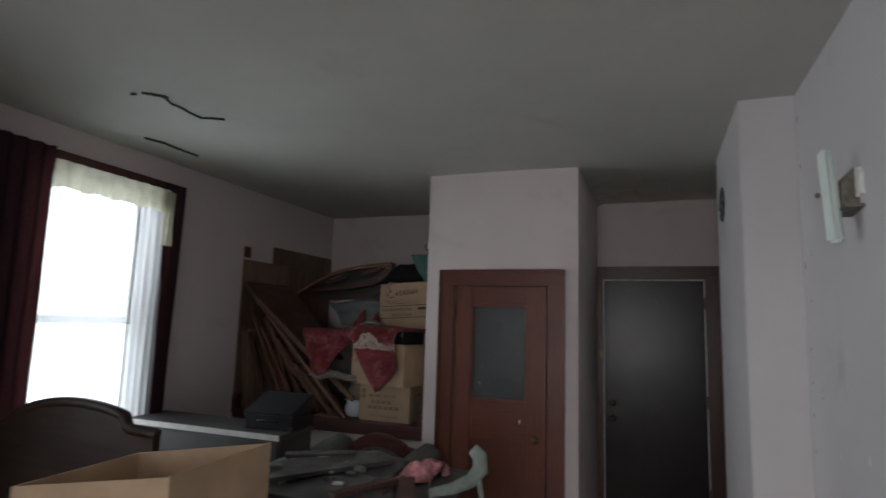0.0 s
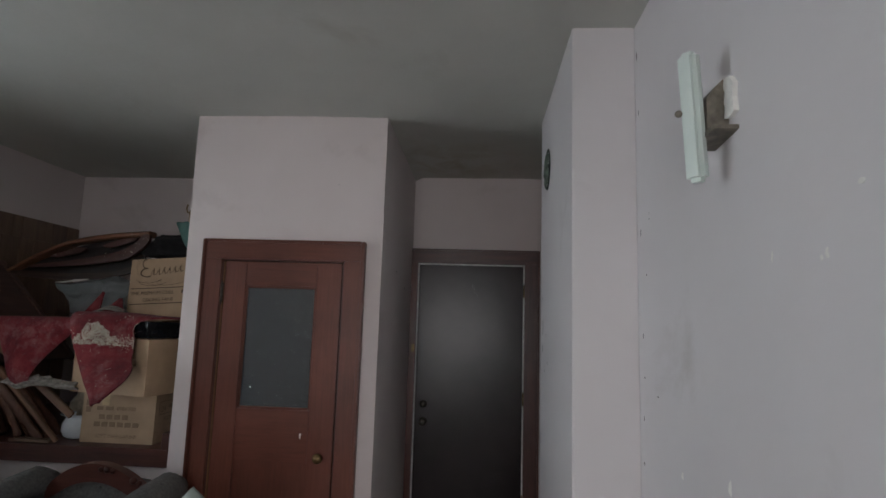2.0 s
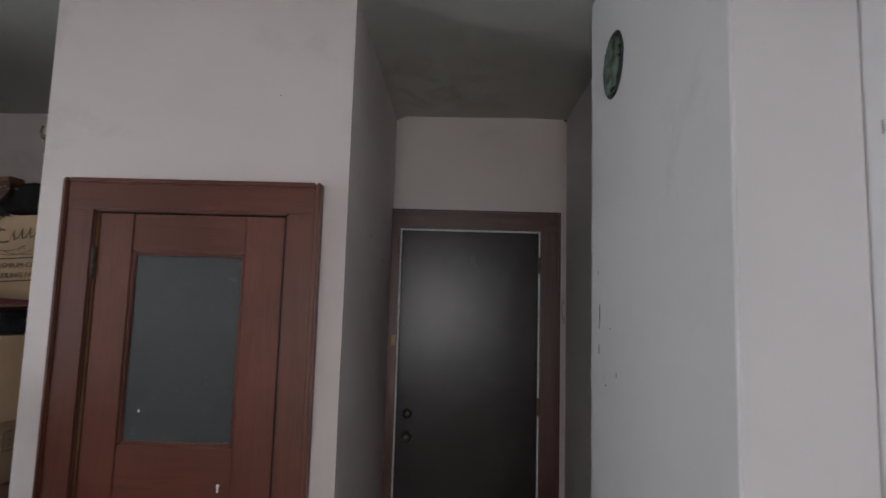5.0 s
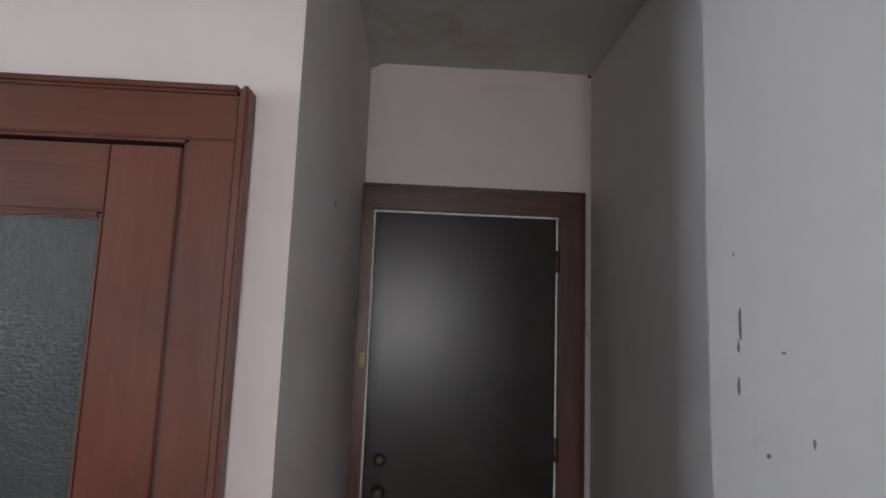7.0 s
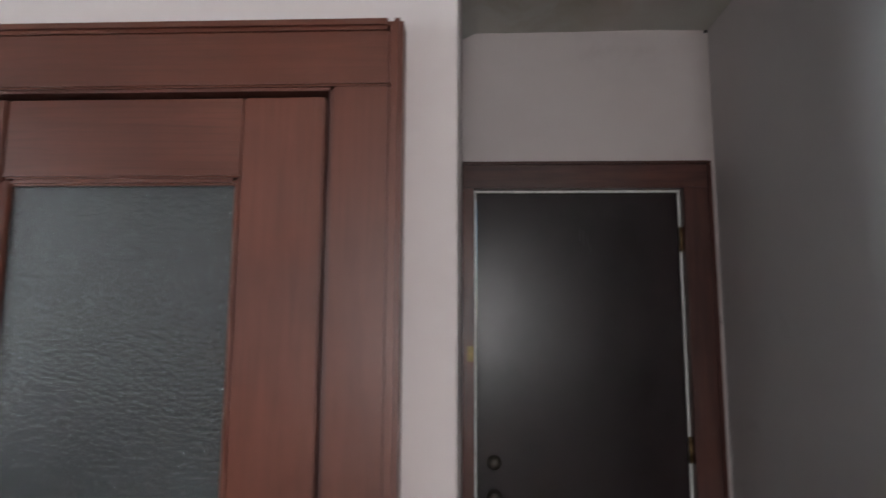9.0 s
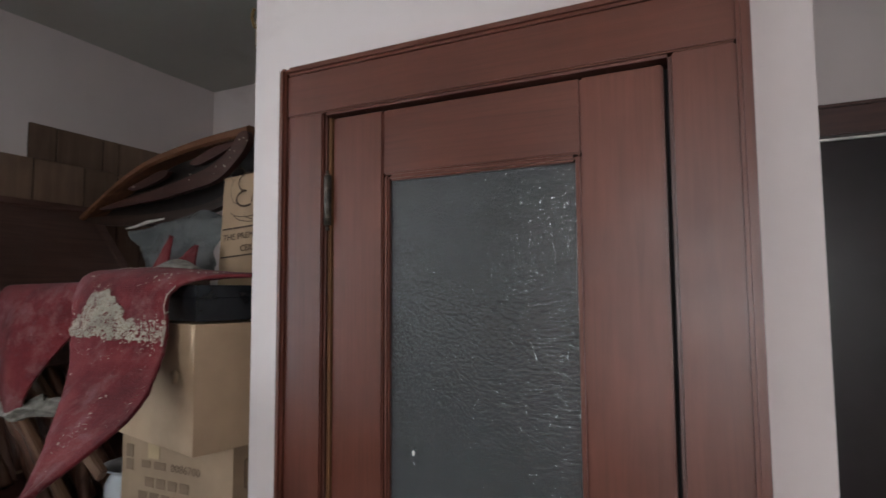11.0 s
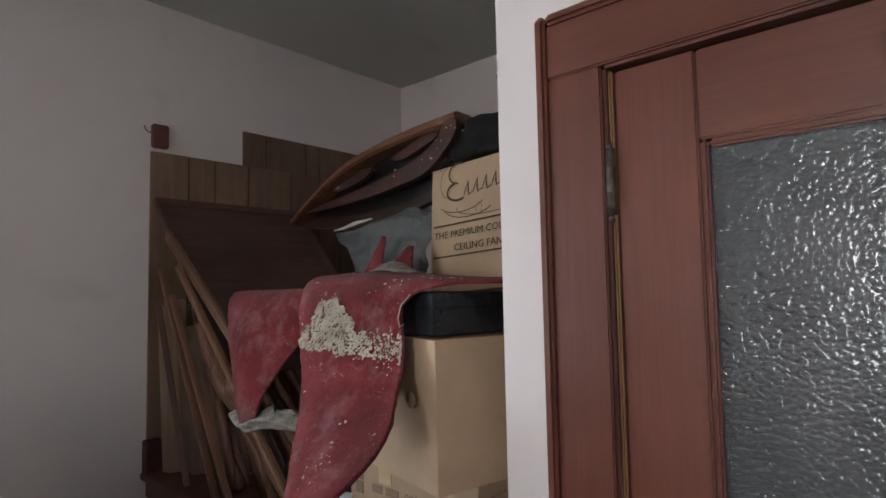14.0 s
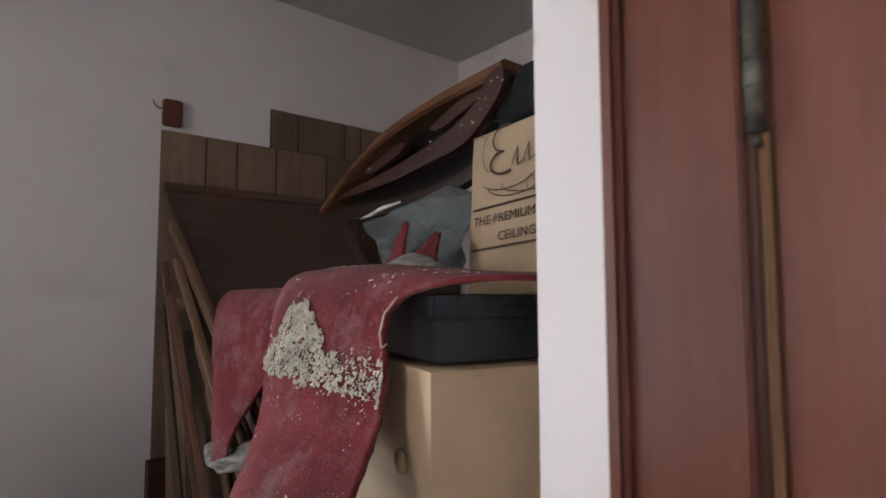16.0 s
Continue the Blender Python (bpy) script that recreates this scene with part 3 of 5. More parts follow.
M_TEAL = plain_mat("teal_cloth", (0.09, 0.18, 0.16), 0.9)
M_ENAMEL = plain_mat("white_enamel", (0.68, 0.72, 0.76), 0.2, var=0.05)
M_PAD = plain_mat("grey_padding", (0.26, 0.245, 0.22), 0.95, var=0.4, scale=60, bump=0.6)
M_FLAKE = plain_mat("plaster_flakes", (0.47, 0.415, 0.34), 0.9, var=0.3, scale=30)
M_OFFWHITE = plain_mat("pale_offwhite", (0.62, 0.60, 0.56), 0.9)
M_BEIGE = plain_mat("beige_cloth", (0.30, 0.24, 0.18), 0.95, var=0.3)
M_STUFFING = plain_mat("green_stuffing", (0.10, 0.125, 0.10), 0.85, var=0.85, scale=22, bump=0.9)
M_SOOT = plain_mat("sooty_stuffing", (0.045, 0.055, 0.045), 0.7, var=0.8, scale=25, bump=0.8)


def bag_mat():
    m, nt, p = shader("grey_plastic_bag", 0.16, 0, 0.7)
    p.inputs["Base Color"].default_value = (0.30, 0.325, 0.335, 1)
    p.inputs["Transmission Weight"].default_value = 0.2
    bumped(nt, p, noise_node(nt, 16, 6, rough=0.7, distort=3.0), 1.0, 0.03)
    return m


def carpet_mat():
    m, nt, p = shader("red_carpet", 0.95, 0, 0.15)
    big = ramp(nt, noise_node(nt, 7, 7, rough=0.68), [(0.32, (0.085, 0.012, 0.016)), (0.5, (0.165, 0.022, 0.027)), (0.68, (0.23, 0.045, 0.048))])
    dust = ramp(nt, noise_node(nt, 13, 7, rough=0.72), [(0.50, (0, 0, 0)), (0.76, (0.85, 0.85, 0.85))])
    col = mixed(nt, dust, big, (0.27, 0.15, 0.15))
    speck = ramp(nt, noise_node(nt, 130, 4, rough=0.6), [(0.70, (0, 0, 0)), (0.73, (1, 1, 1))])
    col = mixed(nt, speck, col, (0.50, 0.40, 0.37))
    nt.links.new(col, p.inputs["Base Color"])
    p.inputs["Sheen Weight"].default_value = 0.08
    co = nt.nodes.new("ShaderNodeTexCoord")
    w = nt.nodes.new("ShaderNodeTexWave")
    w.bands_direction = "Z"
    w.inputs["Scale"].default_value, w.inputs["Distortion"].default_value = 60, 3
    nt.links.new(co.outputs["Object"], w.inputs["Vector"])
    low = bumped(nt, p, w.outputs["Fac"], 0.12, 0.002)
    bumped(nt, p, noise_node(nt, 220, 3), 0.8, 0.003, low)
    return m


M_BAG, M_CARPET = bag_mat(), carpet_mat()
M_SHEET = plain_mat("dusty_plastic_sheet", (0.105, 0.10, 0.10), 0.35, var=0.45, scale=9, bump=0.5)


def words(name, text, size, m, material, parent, align="LEFT"):
    """Flat lettering; local x along the line, local y up the letters."""
    cu = bpy.data.curves.new(name, "FONT")
    cu.body, cu.size, cu.extrude, cu.align_x, cu.resolution_u = text, size, 0.0004, align, 2
    tmp = bpy.data.objects.new(name, cu)
    me = bpy.data.meshes.new_from_object(tmp)
    bpy.data.objects.remove(tmp)
    me.materials.append(material)
    ob = new(name, me)
    ob.parent = parent
    ob.matrix_local = m
    return ob


# ---- the ledge over the half wall, and what leans on it ----
def ledge():
    d = base("ledge", 0, 0, 0, "dark red-brown wooden ledge with an apron on the half wall", "ledge", S)
    part("board", boxes(((WX + 0.001, 3.965, LEDGE - 0.03), (CL - 0.001, NY - 0.001, LEDGE)), bevel=0.004), M_LEDGE, d)
    part("apron", boxes(((WX + 0.001, 3.985, 0.787), (CL - 0.001, 4.018, LEDGE - 0.031)), bevel=0.003), M_LEDGE, d)
    part("end_block", boxes(((WX + 0.001, 3.97, LEDGE), (WX + 0.05, 4.03, 1.005)), bevel=0.003), M_LEDGE, d)
    part("end_block", boxes(((CL - 0.052, 3.97, LEDGE), (CL - 0.002, 4.03, 0.97)), bevel=0.003), M_LEDGE, d)


ledge()


def paneling():
    d = base("wall_paneling", 0, 0, 0, "brown grooved wood veneer paneling stepped along its top", "paneling", S)
    lower = [3.982, 4.138, 4.252, 4.408, 4.632, 4.80, 4.93, 5.09, 5.25, NY - 0.002]
    upper = [4.381, 4.50, 4.718, 4.80, 5.02, 5.10, 5.26, NY - 0.002]
    for a, b in zip(lower, lower[1:]):
        part("plank", boxes(((WX + 0.001, a + 0.0025, LEDGE + 0.001), (WX + 0.010, b - 0.0025, 2.140)), bevel=0.002), M_PANEL, d)
    for a, b in zip(upper, upper[1:]):
        part("plank", boxes(((WX + 0.001, a + 0.0025, 2.1405), (WX + 0.010, b - 0.0025, 2.298)), bevel=0.002), M_PANEL, d)
    part("backing", boxes(((WX + 0.0005, 3.985, LEDGE + 0.001), (WX + 0.004, NY - 0.003, 2.138)), ((WX + 0.0005, 4.383, 2.138), (WX + 0.004, NY - 0.003, 2.296))), M_GAP, d)


paneling()


def hook_block():
    d = base("hook_block", 0, 0, 0, "small red-brown wooden block with a wire hook on the wall", "hook")
    part("block", boxes(((WX + 0.0005, 3.985, 2.155), (WX + 0.028, 4.048, 2.250)), bevel=0.005), M_CASE, d)
    bm = bmesh.new()
    tube_along(bm, [(WX + 0.015, 3.986, 2.215), (WX + 0.02, 3.970, 2.212), (WX + 0.03, 3.956, 2.218), (WX + 0.035, 3.948, 2.232)], 0.0025, 6)
    part("hook", bm, M_STEEL, d, "bent wire hook", True)


hook_block()


def slab_between(name, top, foot, wide, thick, material, label, category, group="", twist=0.0):
    """A straight board from top to foot; its width runs along y, turned by twist."""
    a, b = Vector(top), Vector(foot)
    d = (a - b)
    up = d.normalized()
    y = Vector((math.sin(twist), math.cos(twist), 0))
    y = (y - up * y.dot(up)).normalized()
    x = y.cross(up)
    m = Matrix((x, y, up)).transposed().to_4x4()
    m.translation = (a + b) / 2
    bm = boxes(((-thick / 2, -wide / 2, -d.length / 2), (thick / 2, wide / 2, d.length / 2)), bevel=min(thick, wide) * 0.18)
    ob = thing(name, bm, material, label, category, group=group)
    ob.matrix_world = m
    return ob


# big dark board leaning at a slant on the paneling
def leaning_board():
    """A framed panel; its top edge rests on the paneling and it slopes down into the room."""
    d = base("leaning_board", 0, 0, 0, "dark brown framed wooden panel leaning on the paneling", "board")
    top, foot = Vector((-3.218, 4.33, 1.945)), Vector((-2.60, 4.33, 1.29))
    up = (top - foot).normalized()
    y = Vector((0, 1, 0))
    m = Matrix((y.cross(up), y, up)).transposed().to_4x4()
    m.translation = top
    d.matrix_world = m
    n = (top - foot).length
    part("panel", boxes(((-0.007, -0.30, -n + 0.01), (0.007, 0.30, -0.045)), bevel=0.002), M_BROWN, d)
    part("top_rail", boxes(((-0.013, -0.34, -0.048), (0.013, 0.34, 0.0)), bevel=0.004), M_BROWN, d)
    for a, b in ((-0.34, -0.295), (0.295, 0.34)):
        part("stile", boxes(((-0.012, a, -n), (0.012, b, -0.0485)), bevel=0.004), M_BROWN, d)


leaning_board()
slab_between("panel_offcut", (-3.190, 4.075, 1.52), (-3.135, 4.08, LEDGE + 0.003), 0.135, 0.012, M_PANEL, "broad brown paneling offcut standing on the ledge", "plank", "offcuts on the ledge", 0.45)
# thin panel offcuts standing at the wall
rnd = random.Random(4)
for k in range(6):
    x = -3.14 + 0.036 * k
    top = 1.56 - 0.10 * k + rnd.uniform(-0.03, 0.03)
    slab_between("panel_offcut", (x - 0.005, 4.05 + 0.030 * k, top), (x + 0.02 + 0.014 * k, 4.06 + 0.034 * k, LEDGE + 0.003), rnd.uniform(0.07, 0.13), 0.014, M_PLANK,
                 "thin brown paneling offcut standing on the ledge", "plank", "offcuts on the ledge", rnd.uniform(0.2, 0.6))


def stick(pts, r, flat, k):
    bm = bmesh.new()
    fine = []
    for a, b in zip(pts, pts[1:]):
        for j in range(4):
            fine.append(Vector(a).lerp(Vector(b), j / 4))
    fine.append(Vector(pts[-1]))
    n = len(fine)
    fine = [p + Vector((0.008 * math.sin(3.1 * i / n * 2 + k), 0, 0)) for i, p in enumerate(fine)]
    radii = [r * (1 + 0.18 * math.sin(i * 1.7 + k) - 0.25 * (i / n)) for i in range(n)]
    tube_along(bm, fine, radii, 8, flat)
    return thing("wood_stick", bm, M_STICK, "rough brown length of broken furniture wood leaning", "wood", group="leaning sticks", smooth=True)


F = LEDGE + 0.012
STICKS = [
    ([(-2.99, 4.06, 1.70), (-2.86, 4.06, 1.35), (-2.74, 4.09, F)], 0.031, 0.7),
    ([(-3.05, 4.10, 1.80), (-2.90, 4.12, 1.40), (-2.60, 4.13, F)], 0.040, 0.6),
    ([(-2.95, 4.15, 1.55), (-2.74, 4.16, 1.25), (-2.50, 4.17, F)], 0.044, 0.5),
    ([(-2.80, 4.12, 1.42), (-2.60, 4.13, 1.27), (-2.36, 4.15, F)], 0.040, 0.6),
    ([(-2.70, 4.20, 1.38), (-2.52, 4.21, 1.18), (-2.28, 4.22, F)], 0.044, 0.5),
    ([(-3.08, 4.20, 1.50), (-2.98, 4.20, 1.20), (-2.86, 4.21, F)], 0.036, 0.7),
    ([(-2.62, 4.04, 1.30), (-2.50, 4.05, 1.12), (-2.38, 4.11, F)], 0.022, 0.8),
    ([(-2.92, 4.24, 1.62), (-2.78, 4.25, 1.30), (-2.68, 4.26, F)], 0.034, 0.5),
    ([(-2.72, 4.26, 1.46), (-2.58, 4.27, 1.20), (-2.42, 4.28, F)], 0.036, 0.5),
    ([(-3.02, 4.26, 1.40), (-2.96, 4.27, 1.10), (-2.92, 4.28, F)], 0.034, 0.5),
    ([(-2.60, 4.16, 1.22), (-2.46, 4.17, 1.08), (-2.31, 4.10, F)], 0.030, 0.6),
]
BENT = [
    ([(-2.68, 4.03, 1.50), (-2.63, 4.04, 1.34), (-2.50, 4.05, 1.20), (-2.36, 4.06, 1.09), (-2.25, 4.07, F)], 0.034, 0.6),
    ([(-2.86, 4.02, 1.46), (-2.76, 4.03, 1.27), (-2.62, 4.05, 1.15), (-2.50, 4.06, 1.02), (-2.44, 4.07, F)], 0.032, 0.6),
    ([(-3.00, 4.07, 1.52), (-2.93, 4.08, 1.26), (-2.82, 4.09, 1.08), (-2.72, 4.10, F)], 0.030, 0.6),
]
LATHS = (((-3.060, 3.985, 1.790), (-2.12, 4.03, 1.03), 0.022, 0.040), ((-2.93, 3.968, 1.665), (-2.17, 4.00, LEDGE + 0.012), 0.020, 0.026),
         ((-3.08, 3.970, 1.66), (-2.70, 4.00, LEDGE + 0.012), 0.020, 0.030), ((-2.99, 3.972, 1.56), (-2.58, 3.99, LEDGE + 0.012), 0.020, 0.026), ((-3.11, 3.975, 1.52), (-2.90, 3.995, LEDGE + 0.012), 0.022, 0.040),
         ((-2.80, 4.02, 1.40), (-2.40, 4.10, LEDGE + 0.01), 0.034, 0.030), ((-3.00, 4.09, 1.46), (-2.73, 4.11, LEDGE + 0.01), 0.05, 0.035),
         ((-2.90, 4.11, 1.30), (-2.60, 4.14, LEDGE + 0.01), 0.04, 0.028))
for k, (top, foot, w, t) in enumerate(LATHS):
    slab_between("wood_lath", top, foot, w, t, M_LATH if k < 2 else M_STICK, "flat brown wooden lath leaning over the ledge", "wood", "leaning sticks", 0.1 * k)
for k, (pts, r, fl) in enumerate(STICKS + BENT):
    under = [(x, y, min(z, 1.945 - 1.054 * (x + 3.222) - 1.6 * r - 0.05)) for x, y, z in pts]
    stick(under, r, fl, k)
slab_between("loose_plank", (-2.20, 4.01, LEDGE + 0.010), (-2.44, 4.02, LEDGE + 0.010), 0.06, 0.014, M_PLANK, "flat worn plank lying on the ledge", "plank")


# ---- cartons ----
def carton(name, m, w, d, h, material, label, open_top=False, bulge=0.006, holes=()):
    """A closed carton; local origin at the lower front left corner, x along the front, y back."""
    c = base(name, 0, 0, 0, label, "cardboard box")
    c.matrix_world = m
    bm = bmesh.new()
    bm_box(bm, (0, 0, 0), (w, d, h))
    bmesh.ops.subdivide_edges(bm, edges=list(bm.edges), cuts=6, use_grid_fill=True)
    for v in bm.verts:
        u, s, t = v.co.x / w, v.co.y / d, v.co.z / h
        k = bulge * noise.noise(Vector((u * 2.5, s * 2.5, t * 2.5 + w * 9)))
        v.co += Vector((k * (1 if u > 0.5 else -1), k * (1 if s > 0.5 else -1), k * t - 0.6 * bulge * t * math.sin(3.14 * u) * math.sin(3.14 * s)))
    body = part("body", bm, material, c, smooth=False)
    for y0, y1 in ((-0.001, d / 2 - 0.002), (d / 2 + 0.002, d + 0.001)):
        part("flap", boxes(((-0.001, y0, h - 0.002), (w + 0.001, y1, h + 0.003)), bevel=0.001), material, c)
    for x, z in holes:
        hole = bmesh.new()
        cyl(hole, 0.017, 0.004, pose(x, -0.004, z, 90), segs=18)
        part("hand_hole", hole, M_CARD, c, "round punched hand hole", True)
    return c


low = carton("margarine_carton", pose(-2.082, 4.06, LEDGE + 0.001), 0.424, 0.36, 0.268, M_CARD2, "worn brown printed cardboard carton on the ledge", bulge=0.0015)
words("printing", "SOFT MARGARINE", 0.030, pose(0.085, -0.0024, 0.028, 90), M_FAINT, low)
words("printing", "0086700", 0.032, pose(0.20, -0.0024, 0.178, 90), M_FAINT, low)
for x0, x1, z0, z1 in ((0.02, 0.05, 0.20, 0.235), (0.02, 0.05, 0.165, 0.195), (0.085, 0.12, 0.178, 0.198), (0.135, 0.18, 0.178, 0.198)):
    part("printed_bar", boxes(((x0, -0.0024, z0), (x1, -0.0012, z1))), M_FAINT, low)
for z, xs in ((0.128, (0.10, 0.145, 0.19, 0.235)), (0.088, (0.075, 0.12, 0.165, 0.21, 0.255, 0.30))):
    for x in xs:
        part("printed_bar", boxes(((x, -0.0024, z), (x + 0.034, -0.0012, z + 0.026))), M_FAINT, low)
words("printing", "POTS", 0.036, pose(0.4262, 0.09, 0.115, 90, 0, 90), M_FAINT, low)
words("printing", "MAR", 0.044, pose(0.4262, 0.12, 0.022, 90, 0, 90), M_FAINT, low)
for y0, y1 in ((0.036, 0.040), (0.240, 0.244)):
    part("printed_bar", boxes(((0.4248, y0, 0.157), (0.4262, y1, 0.227))), M_FAINT, low)
words("printing", "24", 0.045, pose(0.4262, 0.06, 0.17, 90, 0, 90), M_FAINT, low)
for z in (0.155, 0.225):
    part("printed_bar", boxes(((0.4248, 0.04, z), (0.4262, 0.24, z + 0.004))), M_FAINT, low)
for z, a, b in ((0.185, 0.135, 0.22),):
    part("printed_bar", boxes(((0.4248, a, z), (0.4262, b, z + 0.022))), M_FAINT, low)
part("tape", boxes(((0.11, -0.0026, 0.205), (0.155, -0.0012, 0.27))), M_TAPE, low, "shiny packing tape")

up = carton("plain_carton", pose(-2.166, 4.056, 1.160, 0, 0, -13.4), 0.52, 0.34, 0.305, M_CARD, "plain tan cardboard carton stacked on another carton",
            holes=((0.045, 0.175), (0.43, 0.178)))

bb = base("black_box", 0, 0, 0, "black lidded cardboard box on a tan carton", "box")
bb.matrix_world = pose(-1.977, 4.029, 1.4735, 0, 0, -13.4)
part("tray", boxes(((0.003, 0.003, 0), (0.295, 0.257, 0.058)), bevel=0.003), M_BLACK, bb)
part("lid", boxes(((0, 0, 0.059), (0.298, 0.26, 0.090)), bevel=0.003), M_BLACK, bb)

carton("storage_carton", pose(-2.14, 4.47, LEDGE + 0.001), 0.60, 0.40, 0.66, M_CARD2, "brown cardboard carton standing behind others")
fan = carton("fan_carton", pose(-2.125, 4.425, 1.552, -7, -4, 0), 0.56, 0.34, 0.41, M_CARD, "tan printed ceiling fan carton leaning on the pile")
words("printing", "THE PREMIUM COLL", 0.032, pose(0.022, -0.009, 0.172, 90), M_INK, fan)
words("printing", "CEILING FANS", 0.032, pose(0.105, -0.009, 0.127, 90), M_INK, fan)
part("printed_bar", boxes(((0.36, -0.009, 0.174), (0.47, -0.007, 0.195))), M_INK, fan)
for z in (0.110, 0.212):
    part("printed_line", boxes(((0.018, -0.009, z), (0.54, -0.007, z + 0.005))), M_INK, fan)


def swirl(cx, cz, pts, r):
    bm = bmesh.new()
    tube_along(bm, [(cx + a, -0.0085, cz + b) for a, b in pts], r, 6, 0.4)
    return bm


def arc(x, z, rx, rz, a0, a1, n=14):
    return [(x + rx * math.cos(radians(a0 + (a1 - a0) * i / n)), z + rz * math.sin(radians(a0 + (a1 - a0) * i / n))) for i in range(n + 1)]


for pts, r in ((arc(0.075, 0.075, 0.038, 0.034, 60, 270), 0.0035), (arc(0.075, 0.015, 0.045, 0.030, 100, 300), 0.0045), (arc(0.09, -0.02, 0.09, 0.035, 200, 340), 0.0018),
               (arc(0.12, -0.035, 0.10, 0.04, 190, 330), 0.0018), (arc(0.03, 0.05, 0.028, 0.05, 90, 290), 0.0012), (arc(0.03, 0.11, 0.035, 0.022, -40, 230), 0.0014), (arc(0.20, -0.045, 0.13, 0.03, 170, 350), 0.0016), (arc(0.16, -0.055, 0.012, 0.018, 0, 340), 0.0012)):
    part("swirl_mark", swirl(0.045, 0.305, pts, r * 0.75), M_INK, fan)
for k in range(6):
    part("swirl_mark", swirl(0.145 + 0.036 * k, 0.300 + 0.003 * k, [(0, 0), (0.007, 0.020), (0.018, 0.044), (0.017, 0.018), (0.020, 0.0), (0.036, 0.008)], (0.0012, 0.002, 0.0032, 0.0032, 0.0028, 0.0012)), M_INK, fan)


# ---- red carpet pieces over the cartons ----
def sheet_point(rows, u, v):
    """A point of a cloth given by rows of control points, smooth along both ways."""
    n = len(rows) - 1
    k = min(int(v * n), n - 1)
    f = v * n - k

    def along(row):
        m = len(row) - 1
        j = min(int(u * m), m - 1)
        g = u * m - j
        p = [Vector(row[max(0, min(m, j + i))]) for i in (-1, 0, 1, 2)]
        return 0.5 * ((2 * p[1]) + (p[2] - p[0]) * g + (2 * p[0] - 5 * p[1] + 4 * p[2] - p[3]) * g * g + (3 * p[1] - p[0] - 3 * p[2] + p[3]) * g ** 3)
    q = [along(rows[max(0, min(n, k + i))]) for i in (-1, 0, 1, 2)]
    return 0.5 * ((2 * q[1]) + (q[2] - q[0]) * f + (2 * q[0] - 5 * q[1] + 4 * q[2] - q[3]) * f * f + (3 * q[1] - q[0] - 3 * q[2] + q[3]) * f ** 3)


def cloth(name, rows, material, label, category, thick=0.008, nu=40, nv=60, ragged=0.006, seed=1, wave=0.006):
    bm = bmesh.new()
    g = []
    for i in range(nu + 1):
        col = []
        for j in range(nv + 1):
            u, v = i / nu, j / nv
            p = sheet_point(rows, u, v)
            edge = 1 if i in (0, nu) or j in (0, nv) else 0
            p += Vector((ragged * edge * noise.noise(Vector((u * 31, v * 37, seed))), wave * noise.noise(Vector((u * 3, v * 4, seed + 5))), wave * 0.6 * noise.noise(Vector((u * 5, v * 3, seed + 9)))))
            col.append(bm.verts.new(p))
        g.append(col)
    for i in range(nu):
        for j in range(nv):
            bm.faces.new((g[i][j], g[i + 1][j], g[i + 1][j + 1], g[i][j + 1]))
    ob = thing(name, bm, material, label, category, smooth=True)
    mod = ob.modifiers.new("thickness", "SOLIDIFY")
    mod.thickness, mod.offset = thick, 1
    return ob


RUG = [
    [(-2.10, 4.36, 1.585), (-1.85, 4.32, 1.59), (-1.515, 4.25, 1.585)],
    [(-2.14, 4.12, 1.600), (-1.88, 4.10, 1.602), (-1.525, 4.08, 1.580)],
    [(-2.145, 4.00, 1.598), (-1.92, 3.985, 1.600), (-1.655, 3.985, 1.580)],
    [(-2.125, 3.945, 1.545), (-1.94, 3.92, 1.550), (-1.745, 3.94, 1.545)],
    [(-2.075, 3.905, 1.455), (-1.92, 3.885, 1.455), (-1.728, 3.915, 1.450)],
    [(-2.000, 3.860, 1.355), (-1.89, 3.845, 1.362), (-1.715, 3.885, 1.372)],
    [(-1.885, 3.755, 1.255), (-1.79, 3.750, 1.262), (-1.650, 3.775, 1.285)],
    [(-1.725, 3.610, 1.160), (-1.705, 3.602, 1.165), (-1.685, 3.605, 1.172)],
]
cloth("carpet_remnant", RUG, M_CARPET, "torn red carpet remnant with plaster flakes draped over boxes", "carpet", seed=2)
RUG2 = [
    [(-2.62, 4.34, 1.50), (-2.40, 4.34, 1.52), (-2.13, 4.30, 1.55)],
    [(-2.605, 4.08, 1.56), (-2.38, 4.08, 1.565), (-2.10, 4.06, 1.57)],
    [(-2.595, 4.00, 1.550), (-2.37, 3.985, 1.555), (-2.10, 4.01, 1.560)],
    [(-2.545, 3.965, 1.46), (-2.37, 3.94, 1.47), (-2.16, 4.00, 1.48)],
    [(-2.495, 3.95, 1.36), (-2.37, 3.925, 1.37), (-2.235, 3.97, 1.39)],
    [(-2.455, 3.94, 1.27), (-2.37, 3.915, 1.265), (-2.290, 3.935, 1.29)],
    [(-2.425, 3.93, 1.225), (-2.36, 3.91, 1.205), (-2.315, 3.92, 1.225)],
]
cloth("carpet_strip", RUG2, M_CARPET, "hanging piece of red carpet beside the boxes", "carpet", seed=7)
